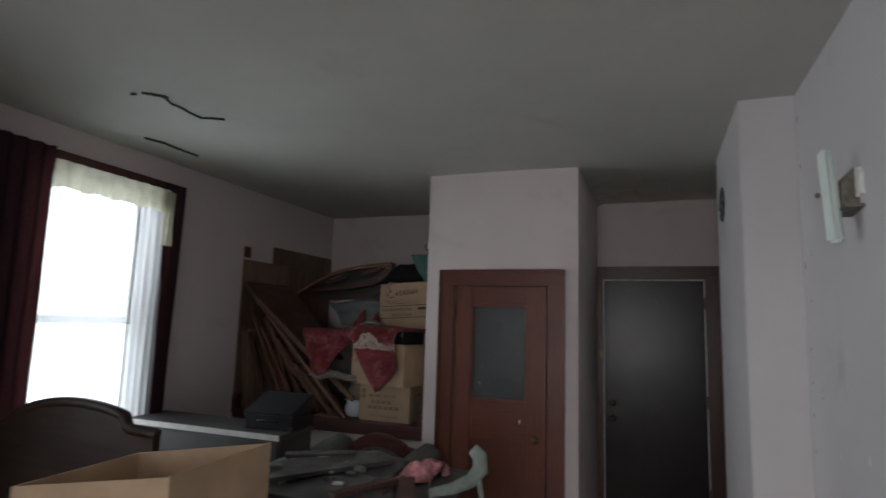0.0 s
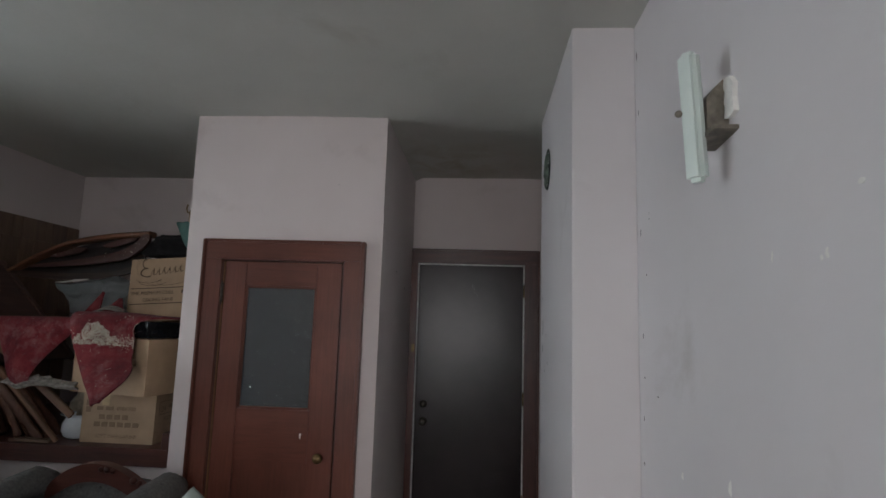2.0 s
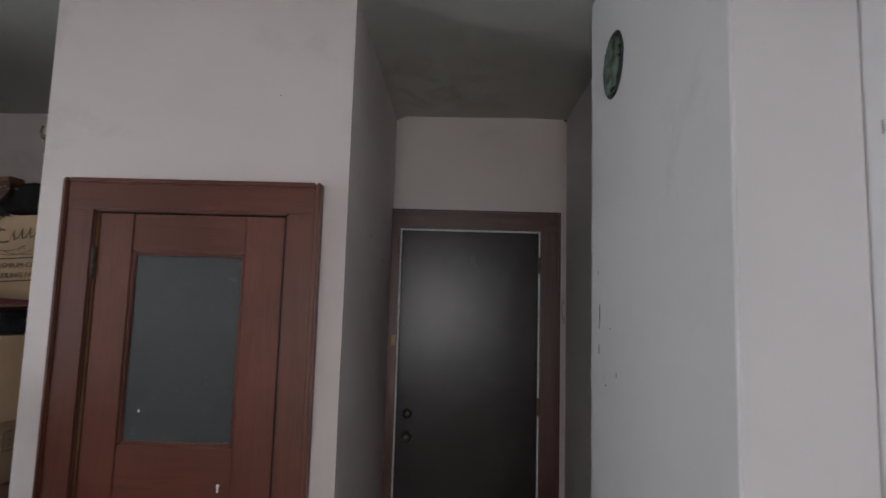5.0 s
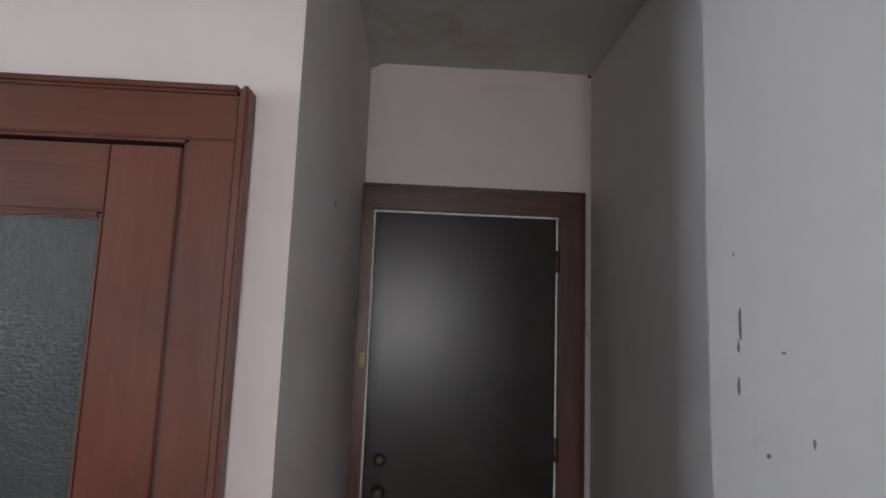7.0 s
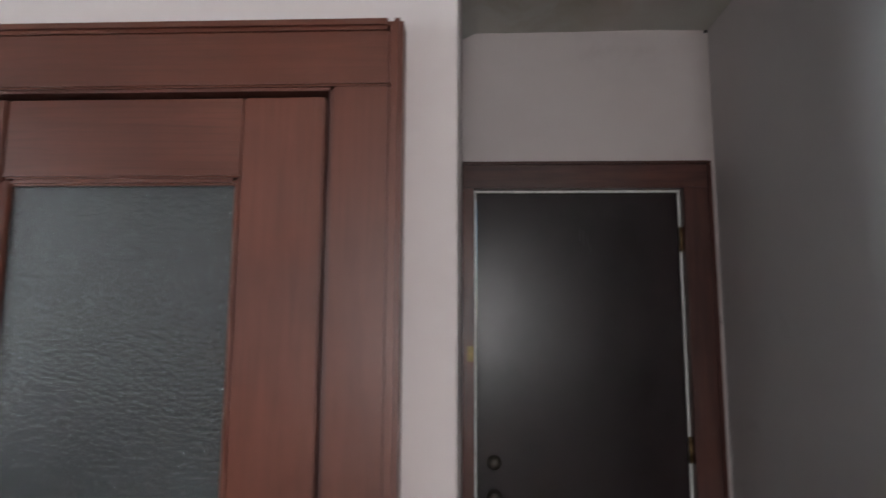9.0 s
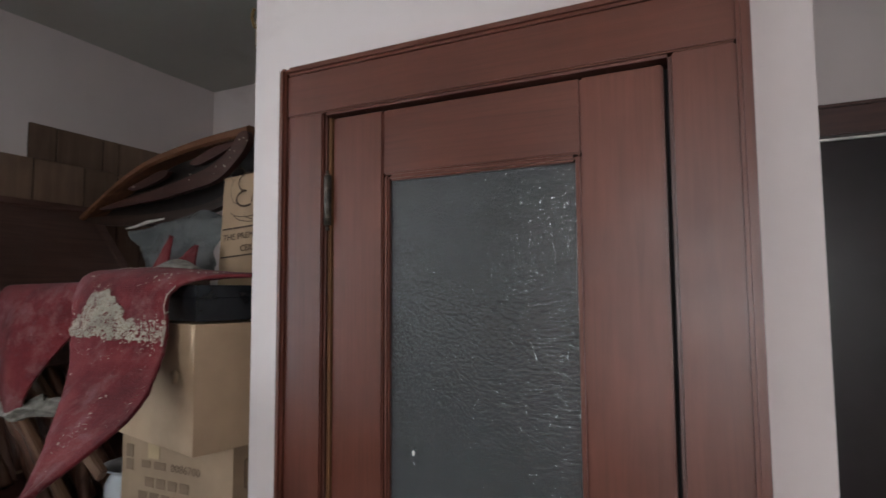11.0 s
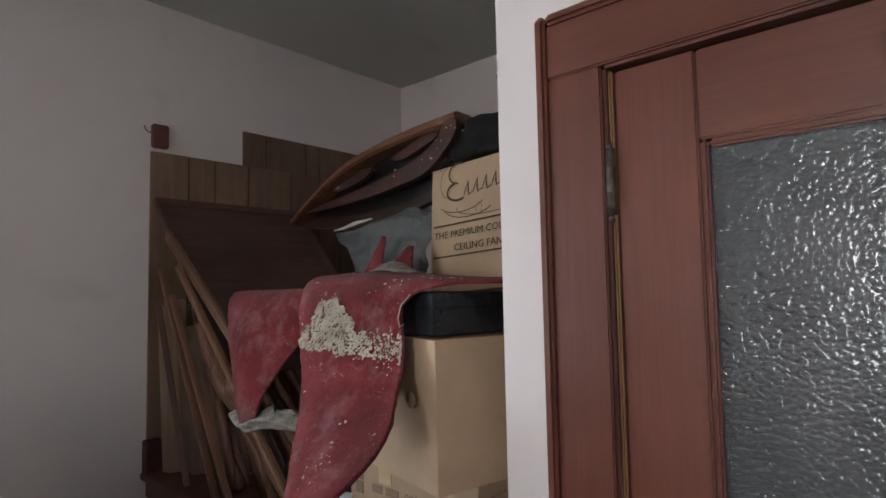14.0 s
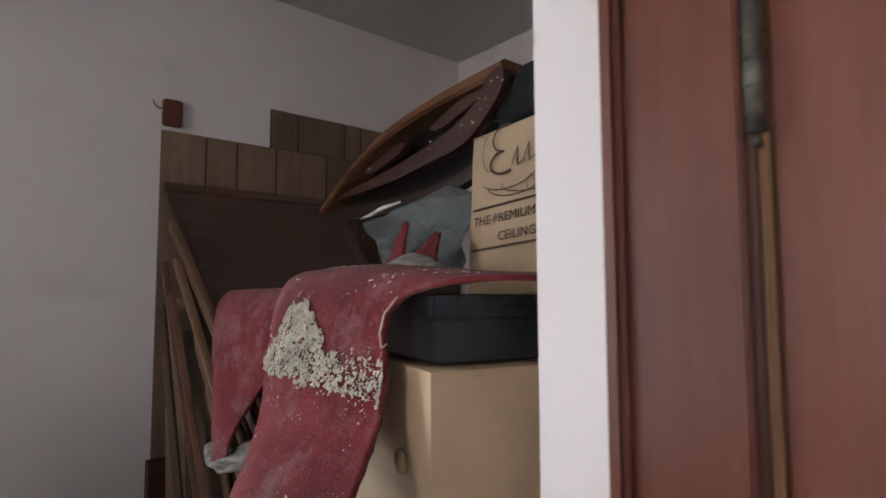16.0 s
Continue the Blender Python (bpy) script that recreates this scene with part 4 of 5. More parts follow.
pad = [
    [(-2.46, 3.955, 1.235), (-2.37, 3.935, 1.225), (-2.29, 3.95, 1.25), (-2.20, 4.01, 1.225), (-2.12, 4.04, 1.215)],
    [(-2.47, 3.925, 1.215), (-2.37, 3.905, 1.20), (-2.28, 3.93, 1.225), (-2.19, 3.985, 1.20), (-2.11, 4.01, 1.185)],
    [(-2.44, 3.94, 1.195), (-2.37, 3.93, 1.18), (-2.28, 3.96, 1.20), (-2.19, 4.01, 1.175), (-2.11, 4.04, 1.165)],
]
cloth("carpet_padding", pad, M_PAD, "frayed grey padding hanging under the carpet", "padding", 0.012, 30, 16, 0.02, 11, 0.02)
for k, (a, b, c) in enumerate((((-2.33, 4.30, 1.595), (-2.20, 4.28, 1.595), (-2.205, 4.29, 1.735)), ((-2.19, 4.24, 1.60), (-2.00, 4.22, 1.605), (-2.085, 4.29, 1.700)))):
    rows = [[a, Vector(a).lerp(Vector(b), 0.5), b], [Vector(a).lerp(Vector(c), 0.5), Vector(a).lerp(Vector(b), 0.5).lerp(Vector(c), 0.5), Vector(b).lerp(Vector(c), 0.5)],
            [c, Vector(c) + Vector((0.004, 0, 0)), Vector(c) + Vector((0.008, 0, 0))]]
    cloth("carpet_scrap", rows, M_CARPET, "torn upright scrap of red carpet", "carpet", 0.008, 14, 14, 0.006, 20 + k, 0.004)
bm = bmesh.new()
tube_along(bm, [(-1.718, 3.925, 1.562), (-1.739, 3.918, 1.540), (-1.746, 3.915, 1.513), (-1.741, 3.915, 1.494), (-1.731, 3.917, 1.500)], 0.0014, 6)
thing("loose_thread", bm, M_FLAKE, "pale loose thread hanging from the carpet edge", "thread", smooth=True)
pad2 = [[(-2.20, 4.20, 1.600), (-2.10, 4.19, 1.625), (-2.00, 4.19, 1.605)], [(-2.20, 4.235, 1.61), (-2.10, 4.235, 1.645), (-2.0, 4.23, 1.615)], [(-2.20, 4.27, 1.605), (-2.10, 4.27, 1.63), (-2.0, 4.26, 1.605)]]
cloth("grey_underlay", pad2, M_PAD, "curled grey underlay of the carpet scrap", "padding", 0.008, 14, 10, 0.004, 33, 0.004)


def flakes():
    """Loose plaster flakes lying on the red carpet, thick in one patch."""
    r = random.Random(9)
    vs, fs = [], []
    for k in range(6200):
        if k < 4600:
            h = r.random() ** 0.8
            v = 0.435 + 0.165 * h
            half = 0.08 + 0.36 * h + 0.10 * noise.noise(Vector((h * 6, 1.5, 4)))
            w = r.uniform(-1, 1)
            u = 0.44 + 0.05 * h + half * w
            v += 0.022 * noise.noise(Vector((u * 9, 3.3, 1)))
            if noise.noise(Vector((u * 14, v * 40, 7))) < -0.3 + 0.5 * max(0, abs(w) - 0.7) - 0.3 * (1 - abs(w)) + 2.4 * max(0, u - 0.60) or r.random() < 0.3:
                continue
            big = r.uniform(0.0015, 0.0075) * r.uniform(0.6, 1)
        elif k < 4900:
            u, v, big = r.gauss(0.85, 0.12), r.gauss(0.575, 0.022), r.uniform(0.002, 0.0055)
        else:
            u, v, big = r.uniform(0.02, 0.98), r.uniform(0.25, 0.93), 0.0008 + 0.005 * r.random() ** 3
            if noise.noise(Vector((u * 6, v * 13, 2))) < 0.22:
                continue
        u, v = min(max(u, 0.01), 0.99), min(max(v, 0.02), 0.97)
        p = sheet_point(RUG, u, v)
        n = (sheet_point(RUG, min(u + 0.01, 1), v) - p).cross(sheet_point(RUG, u, min(v + 0.01, 1)) - p).normalized()
        if n.y > 0 or (abs(n.y) < 0.3 and n.z < 0):
            n = -n
        p = p + n * (0.009 + (r.uniform(0, 0.004) if k < 4600 else 0.001))
        t1 = Vector((r.uniform(-1, 1), r.uniform(-1, 1), r.uniform(-1, 1))).cross(n).normalized()
        t1 = (t1 + n * r.uniform(-0.35, 0.35)).normalized()
        t2 = n.cross(t1).normalized()
        i = len(vs)
        s2 = big * r.uniform(0.2, 0.9)
        vs += [p + t1 * big, p + t2 * s2, p - t1 * big * 0.8, p - t2 * s2 * 0.7, p + n * 0.0012 + t1 * big * 0.2]
        fs += [(i, i + 1, i + 4), (i + 1, i + 2, i + 4), (i + 2, i + 3, i + 4), (i + 3, i, i + 4), (i + 3, i + 2, i + 1, i)]
    me = bpy.data.meshes.new("plaster_flakes")
    me.from_pydata([tuple(v) for v in vs], [], fs)
    me.materials.append(M_FLAKE)
    tagged(new("plaster_flakes", me), "pale plaster flakes scattered over the red carpet", "debris", kind="stuff")


flakes()


# ---- on top of the pile ----
def smooth_path(pts, n=5, closed=False):
    """More points between flat points, on a smooth curve through them."""
    m, out = len(pts), []
    at = (lambda i: pts[i % m]) if closed else (lambda i: pts[max(0, min(m - 1, i))])
    for i in range(m if closed else m - 1):
        p = [at(i + k) for k in (-1, 0, 1, 2)]
        for j in range(n):
            g = j / n
            out.append(tuple(0.5 * (2 * b + (c - a) * g + (2 * a - 5 * b + 4 * c - d) * g * g + (3 * b - a - 3 * c + d) * g ** 3) for a, b, c, d in zip(*p)))
    return out if closed else out + [tuple(pts[-1])]


def chair_back():
    d = base("chair_back", 0, 0, 0, "broken curved wooden chair back lying on the pile", "chair part")
    y = 4.50
    crest = smooth_path([(-3.04, 1.872), (-2.86, 1.972), (-2.70, 2.046), (-2.555, 2.088), (-2.32, 2.124), (-2.075, 2.142)], 6)
    bm = bmesh.new()
    rings = []
    for i, (x, z) in enumerate(crest):
        a, b = crest[max(0, i - 1)], crest[min(len(crest) - 1, i + 1)]
        t = Vector((b[0] - a[0], 0, b[1] - a[1])).normalized()
        n = Vector((-t.z, 0, t.x))
        w = 0.010 + 0.010 * i / len(crest)
        c = Vector((x, y, z))
        rings.append([bm.verts.new(c + n * u * w + Vector((0, q, 0.01 * q))) for u, q in ((0.6, 0.0), (1, 0.012), (1, 0.09), (0.6, 0.10), (-0.6, 0.10), (-1, 0.09), (-1, 0.012), (-0.6, 0.0))])
    for a, b in zip(rings, rings[1:]):
        for k in range(8):
            bm.faces.new((a[k], a[(k + 1) % 8], b[(k + 1) % 8], b[k]))
    bm.faces.new(rings[0]), bm.faces.new(rings[-1][::-1])
    part("crest_rail", bm, M_CREST, d, "tan worn edge of the crest rail")

    def carved(name, outline, depth, at_y, wood, say=""):
        slab = extrude_outline(smooth_path(outline, 4, True), depth)
        bmesh.ops.transform(slab, matrix=pose(0, at_y, 0), verts=slab.verts)
        part(name, slab, wood, d, say)

    carved("splat", [(-2.072, 2.135), (-2.115, 2.128), (-2.16, 2.075), (-2.25, 2.025), (-2.40, 1.985), (-2.60, 1.950), (-2.82, 1.92), (-2.90, 1.90), (-2.80, 1.90), (-2.55, 1.915), (-2.36, 1.94), (-2.22, 1.965), (-2.12, 2.03), (-2.068, 2.09)],
           0.028, y - 0.004, M_CARVE, "dusty carved splat with flaking white paint")
    carved("ornament", [(-2.76, 1.985), (-2.66, 2.015), (-2.57, 2.04), (-2.52, 2.035), (-2.55, 2.01), (-2.64, 1.985), (-2.72, 1.972)], 0.022, y + 0.025, M_CARVE, "dusty carved ornament")
    carved("ornament", [(-2.40, 2.06), (-2.28, 2.105), (-2.18, 2.12), (-2.19, 2.095), (-2.28, 2.065), (-2.36, 2.045)], 0.02, y + 0.03, M_CARVE, "dusty carved ornament")
    carved("lower_rail", [(-3.05, 1.868), (-2.9, 1.875), (-2.6, 1.865), (-2.3, 1.885), (-2.14, 1.935), (-2.13, 1.90), (-2.32, 1.845), (-2.6, 1.82), (-2.9, 1.835)], 0.035, y + 0.02, M_FURN)
    # added dark sheet that makes the openings of the carving look shaded
    carved("hole_shade_panel", [(-3.02, 1.872), (-2.84, 1.965), (-2.52, 2.08), (-2.12, 2.12), (-2.14, 1.98), (-2.3, 1.88), (-2.7, 1.84)], 0.012, y + 0.085, M_HOLESHADE)
    r = random.Random(12)
    chips = bmesh.new()
    for k in range(11):
        x, z = r.choice(((-2.085, 2.10), (-2.10, 2.075), (-2.15, 2.045), (-2.36, 1.965), (-2.20, 2.01)))
        blot(chips, (x + r.gauss(0, 0.018), y - 0.0045, z + r.gauss(0, 0.012)), "y", r.uniform(0.002, 0.006), r.uniform(0.001, 0.004), r)
    tagged(part("paint_chips", chips, M_FLAKE, d), "flakes of white paint", kind="stuff")


chair_back()


def lump(name, centre, size, material, label, category, seed, rough=0.35, smooth=True, flat_bottom=True):
    """A crumpled heap of soft stuff."""
    bm = bmesh.new()
    bmesh.ops.create_icosphere(bm, subdivisions=4, radius=1)
    for v in bm.verts:
        p = v.co.copy()
        k = 1 + rough * noise.noise(p * 1.6 + Vector((seed, 0, 0))) + rough * 0.5 * abs(noise.noise(p * 4 + Vector((0, seed, 0)))) + rough * 0.2 * noise.noise(p * 9)
        v.co = Vector((p.x * size[0] * k, p.y * size[1] * k, (max(p.z, -0.5) if flat_bottom else p.z) * size[2] * k)) + Vector(centre)
    return thing(name, bm, material, label, category, smooth=smooth)


cloth("plastic_bag", [[(-2.66, 4.50, 1.782), (-2.50, 4.47, 1.800), (-2.36, 4.46, 1.822), (-2.22, 4.46, 1.838), (-2.15, 4.50, 1.825)],
                      [(-2.64, 4.45, 1.774), (-2.48, 4.42, 1.785), (-2.35, 4.41, 1.800), (-2.23, 4.41, 1.808), (-2.145, 4.46, 1.80)],
                      [(-2.60, 4.46, 1.735), (-2.47, 4.43, 1.735), (-2.33, 4.40, 1.735), (-2.22, 4.41, 1.735), (-2.14, 4.45, 1.73)],
                      [(-2.54, 4.45, 1.68), (-2.43, 4.40, 1.67), (-2.31, 4.38, 1.665), (-2.21, 4.39, 1.66), (-2.14, 4.43, 1.66)],
                      [(-2.50, 4.43, 1.605), (-2.40, 4.40, 1.600), (-2.29, 4.375, 1.598), (-2.21, 4.38, 1.596), (-2.14, 4.41, 1.596)]],
      M_BAG, "crumpled translucent grey plastic bag on the pile", "bag", 0.003, 60, 40, 0.006, 61, 0.035)
lump("black_cloth", (-1.93, 4.60, 2.05), (0.20, 0.10, 0.10), M_BLACKCLOTH, "heap of black cloth on top of the carton", "cloth", 5)
lump("beige_cloth", (-2.20, 4.30, 1.02), (0.12, 0.08, 0.13), M_BEIGE, "crumpled beige cloth behind the pot", "cloth", 8)
# pale tube on the bag's top edge, its colour standing for a highlight
bm = bmesh.new()
tube_along(bm, [(-2.63, 4.43, 1.797), (-2.56, 4.42, 1.800), (-2.48, 4.41, 1.812), (-2.40, 4.42, 1.822)], [0.003, 0.006, 0.007, 0.003], 10, 0.8)
thing("bag_edge_highlight", bm, M_OFFWHITE, "pale tube along the bag's top edge, painted as its highlight", "paper roll", smooth=True)
cloth("teal_cloth", [[(-1.87, 4.46, 2.215), (-1.75, 4.44, 2.22), (-1.56, 4.43, 2.21)], [(-1.80, 4.43, 2.10), (-1.70, 4.42, 2.11), (-1.56, 4.42, 2.11)], [(-1.72, 4.42, 1.985), (-1.65, 4.42, 1.985), (-1.56, 4.42, 1.98)]],
      M_TEAL, "faded teal cloth hanging over the carton", "cloth", 0.006, 20, 16, 0.006, 41, 0.015)

# brass catch on the closet's side
d = base("brass_catch", 0, 0, 0, "small tarnished brass catch on the closet corner", "catch")
part("plate", boxes(((CL - 0.012, 3.962, 2.13), (CL - 0.0005, 3.998, 2.20)), bevel=0.002), M_BRASS, d)
bm = bmesh.new()
tube_along(bm, [(CL - 0.012, 3.98, 2.185), (CL - 0.03, 3.978, 2.19), (CL - 0.036, 3.976, 2.215), (CL - 0.028, 3.974, 2.235)], 0.004, 8)
part("hook", bm, M_BRASS, d, "", True)


def pot():
    d = base("enamel_pot", -2.175, 4.175, LEDGE + 0.001, "white enamel chamber pot standing on the ledge", "pot")
    part("bowl", lathe([(0.055, 0), (0.075, 0.012), (0.088, 0.045), (0.085, 0.085), (0.07, 0.112), (0.072, 0.122), (0.098, 0.132), (0.099, 0.136), (0.07, 0.128), (0.066, 0.11), (0.08, 0.08), (0.08, 0.04), (0.04, 0.012), (0.001, 0.01)]), M_ENAMEL, d, "", True)
    h = bmesh.new()
    tube_along(h, [(0.02, 0.08, 0.11), (0.025, 0.112, 0.105), (0.025, 0.118, 0.075), (0.02, 0.088, 0.045)], 0.007, 8)
    part("handle", h, M_ENAMEL, d, "", True)


pot()


# ---- wall lamp on the east wall ----
def wall_lamp():
    d = base("wall_lamp", 0, 0, 0, "broken wall lamp with a pale glass tube on a metal box", "wall lamp")
    a, b = Vector((0.624, 2.240, 2.270)), Vector((0.644, 2.252, 1.945))
    up = (a - b).normalized()
    y = (Vector((0.75, 0.66, 0)) - up * Vector((0.75, 0.66, 0)).dot(up)).normalized()
    m = Matrix((y.cross(up), y, up)).transposed().to_4x4()
    m.translation = (a + b) / 2
    bm = boxes(((-0.023, -0.020, -0.159), (0.023, 0.020, 0.159)), bevel=0.011)
    bmesh.ops.transform(bm, matrix=m, verts=bm.verts)
    part("glass_tube", bm, M_TUBE, d, "pale green-white glass tube")
    box = extrude_outline([(EX, 2.070), (EX - 0.052, 2.062), (EX - 0.050, 2.150), (EX - 0.036, 2.172), (EX - 0.012, 2.196), (EX, 2.200)], 0.072)
    bmesh.ops.transform(box, matrix=pose(0, 2.232, 0), verts=box.verts)
    part("metal_box", box, M_SOCKET, d)
    plate = extrude_outline([(2.180, 2.100), (2.205, 2.092), (2.231, 2.098), (2.226, 2.120), (2.231, 2.140), (2.224, 2.158), (2.230, 2.172), (2.228, 2.195), (2.200, 2.190), (2.182, 2.168), (2.186, 2.135)], -0.012, "yz")
    bmesh.ops.transform(plate, matrix=pose(EX, 0, 0), verts=plate.verts)
    part("torn_plate", plate, M_CHIP, d, "torn white cover plate")
    low = extrude_outline([(2.185, 2.058), (2.315, 2.046), (2.31, 2.060), (2.185, 2.068)], -0.056, "yz")
    bmesh.ops.transform(low, matrix=pose(EX, 0, 0), verts=low.verts)
    part("bracket", low, M_SOCKET, d)
    s = bmesh.new()
    tube_along(s, [(EX - 0.04, 2.29, 2.105), (0.66, 2.27, 2.10), (0.632, 2.25, 2.105)], 0.008, 10)
    part("stem", s, M_CHIP, d, "", True)
    k = bmesh.new()
    bmesh.ops.create_icosphere(k, subdivisions=2, radius=0.009, matrix=pose(0.592, 2.222, 2.105))
    part("nut", k, M_SOCKET, d, "", True)
    w = bmesh.new()
    tube_along(w, [(EX - 0.05, 2.24, 2.07), (0.655, 2.25, 2.05), (0.65, 2.28, 2.045), (0.665, 2.30, 2.06)], 0.003, 6)
    part("wire", w, M_SOCKET, d, "", True)


wall_lamp()


# ---- stovepipe hole in the chimney's side ----
def stove_hole():
    d = base("stovepipe_hole", 0, 0, 0, "round stovepipe hole stuffed with sooty rags", "stovepipe hole", S)
    cx, cy, cz, R = 0.475, 3.742, 2.402, 0.102
    ring = bmesh.new()
    n = 40
    loops = []
    for rr, xx in ((1.04, -0.0015), (0.98, -0.007), (0.90, -0.006), (0.86, -0.0015)):
        loops.append([ring.verts.new((cx + xx, cy + R * rr * math.cos(a) * (1 + 0.03 * noise.noise(Vector((math.cos(a) * 3, math.sin(a) * 3, 1)))), cz + R * rr * math.sin(a))) for a in [6.2832 * i / n for i in range(n)]])
    for a, b in zip(loops, loops[1:]):
        for i in range(n):
            ring.faces.new((a[i], a[(i + 1) % n], b[(i + 1) % n], b[i]))
    part("rim", ring, M_SOOT, d, "sooty broken rim", True)
    fill = bmesh.new()
    bmesh.ops.create_grid(fill, x_segments=26, y_segments=26, size=1)
    for v in list(fill.verts):
        if v.co.length > 1:
            v.co.xy = v.co.xy.normalized()
        q = v.co.copy()
        v.co = Vector((cx - 0.003 - 0.016 * abs(noise.noise(q * 2.2)) - 0.010 * abs(noise.noise(q * 6)), cy + q.x * R * 0.9, cz + q.y * R * 0.9))
    part("stuffing", fill, M_STUFFING, d, "crumpled dark green stuffing", True)


stove_hole()


# ---- scuffs, nail holes and cracks ----
def marks(name, spots, axis, material, label):
    bm = bmesh.new()
    r = random.Random(len(name))
    for c, w, h in spots:
        blot(bm, c, axis, w, h, r)
    thing(name, bm, material, label, "wall marks", "stuff")


X = 0.475
marks("chimney_scuffs", [((X, 3.915, 1.612), 0.006, 0.030), ((X, 3.922, 1.57), 0.004, 0.014), ((X, 3.925, 1.492), 0.006, 0.020), ((X, 3.79, 1.565), 0.006, 0.002), ((X, 3.725, 1.43), 0.003, 0.010),
                         ((X, 3.93, 1.75), 0.002, 0.004), ((X, 3.84, 1.385), 0.006, 0.005)], "x", M_SCUFF, "dark scuffs chipped into the chimney paint")
marks("wall_chips", [((EX, 1.80, 1.835), 0.008, 0.006), ((EX, 1.895, 1.735), 0.006, 0.009), ((EX, 1.91, 1.73), 0.004, 0.005), ((EX, 2.30, 1.25), 0.010, 0.018), ((EX, 2.60, 1.20), 0.010, 0.012), ((EX, 2.12, 1.22), 0.006, 0.01),
                     ((EX, 2.07, 1.75), 0.003, 0.014)], "x", M_CHIP, "pale chips in the wall paint")
marks("corner_scuffs", [((EX, 2.80, 1.39), 0.0072, 0.0033), ((EX, 2.94, 1.44), 0.0036, 0.0066), ((EX, 2.95, 1.58), 0.0030, 0.0088), ((EX, 2.90, 1.79), 0.0036, 0.0039), ((EX, 2.965, 2.40), 0.0030, 0.0121), ((EX, 2.86, 1.98), 0.0048, 0.0028),
                        ((EX, 2.86, 2.0), 0.0024, 0.0022), ((EX, 2.955, 1.30), 0.0030, 0.0110), ((EX, 2.975, 2.63), 0.0036, 0.0165), ((EX, 2.96, 1.15), 0.0036, 0.0066), ((EX, 2.96, 1.95), 0.0024, 0.0165)], "x", M_SCUFF,
      "row of small dark scuffs down the wall corner")
marks("closet_nail_holes", [((CR + 0.0012, 4.52, 1.93), 0.005, 0.010), ((CR + 0.0012, 4.9, 2.05), 0.003, 0.006), ((CR + 0.0012, 4.95, 1.85), 0.006, 0.008)], "x", M_SCUFF, "small nail holes in the closet wall")
marks("ceiling_corner_hole", [((0.648, NY, 2.786), 0.010, 0.010)], "y", M_CRACK, "dark hole in the corner under the ceiling")
marks("door_scratches", [((0.086, NY - 0.018, 1.90), 0.0012, 0.030), ((0.100, NY - 0.018, 1.885), 0.0016, 0.042), ((0.116, NY - 0.018, 1.87), 0.0010, 0.034), ((0.128, NY - 0.018, 1.84), 0.0014, 0.014)], "y", M_SCRATCH, "faint pale scratches on the dark door")
marks("front_nail_holes", [((-0.66, CF, 2.36), 0.003, 0.003), ((-0.515, CF - 0.026, 1.458), 0.004, 0.003)], "y", M_SCUFF, "small nail holes over the closet door")
w = bmesh.new()
tube_along(w, [(0.640, NY - 0.004, 1.68), (0.628, NY - 0.006, 1.64), (0.634, NY - 0.005, 1.58), (0.648, NY - 0.004, 1.54)], 0.0012, 6)
thing("loose_wire", w, M_GAP, "thin loose wire beside the dark door frame", "wire")


def crack(pts, wide, name="ceiling_crack"):
    bm = bmesh.new()
    r = random.Random(int(abs(pts[0][0]) * 1000))
    fine = []
    for a, b in zip(pts, pts[1:]):
        for j in range(6):
            fine.append(Vector((*a, 0)).lerp(Vector((*b, 0)), j / 6) + Vector((r.uniform(-0.006, 0.006), r.uniform(-0.006, 0.006), 0)))
    fine.append(Vector((*pts[-1], 0)))
    n = len(fine) - 1
    prev = None
    for i, p in enumerate(fine):
        t = (fine[min(i + 1, n)] - fine[max(i - 1, 0)]).normalized()
        s = Vector((-t.y, t.x, 0)) * wide * (0.25 + math.sin(3.14 * i / n)) * r.uniform(0.4, 1.1)
        z = CZ - 0.011
        q = [bm.verts.new((p.x + s.x, p.y + s.y, z)), bm.verts.new((p.x - s.x, p.y - s.y, z - 0.002)), bm.verts.new((p.x - s.x, p.y - s.y, CZ + 0.01)), bm.verts.new((p.x + s.x, p.y + s.y, CZ + 0.01))]
        if prev:
            for k in range(4):
                bm.faces.new((prev[k], prev[(k + 1) % 4], q[(k + 1) % 4], q[k]))
        prev = q
    thing(name, bm, M_CRACK, "dark crack with a lifted edge in the ceiling plaster", "crack", S)


crack([(-2.26, 2.145), (-2.298, 2.211), (-2.304, 2.332), (-2.305, 2.437), (-2.187, 2.497)], 0.0020)
crack([(-2.335, 2.075), (-2.30, 2.10), (-2.26, 2.145), (-2.285, 2.19)], 0.011)
crack([(-2.40, 2.066), (-2.375, 2.072)], 0.007)
crack([(-2.94, 2.62), (-2.90, 2.74), (-2.91, 2.86), (-2.90, 3.04)], 0.0014)


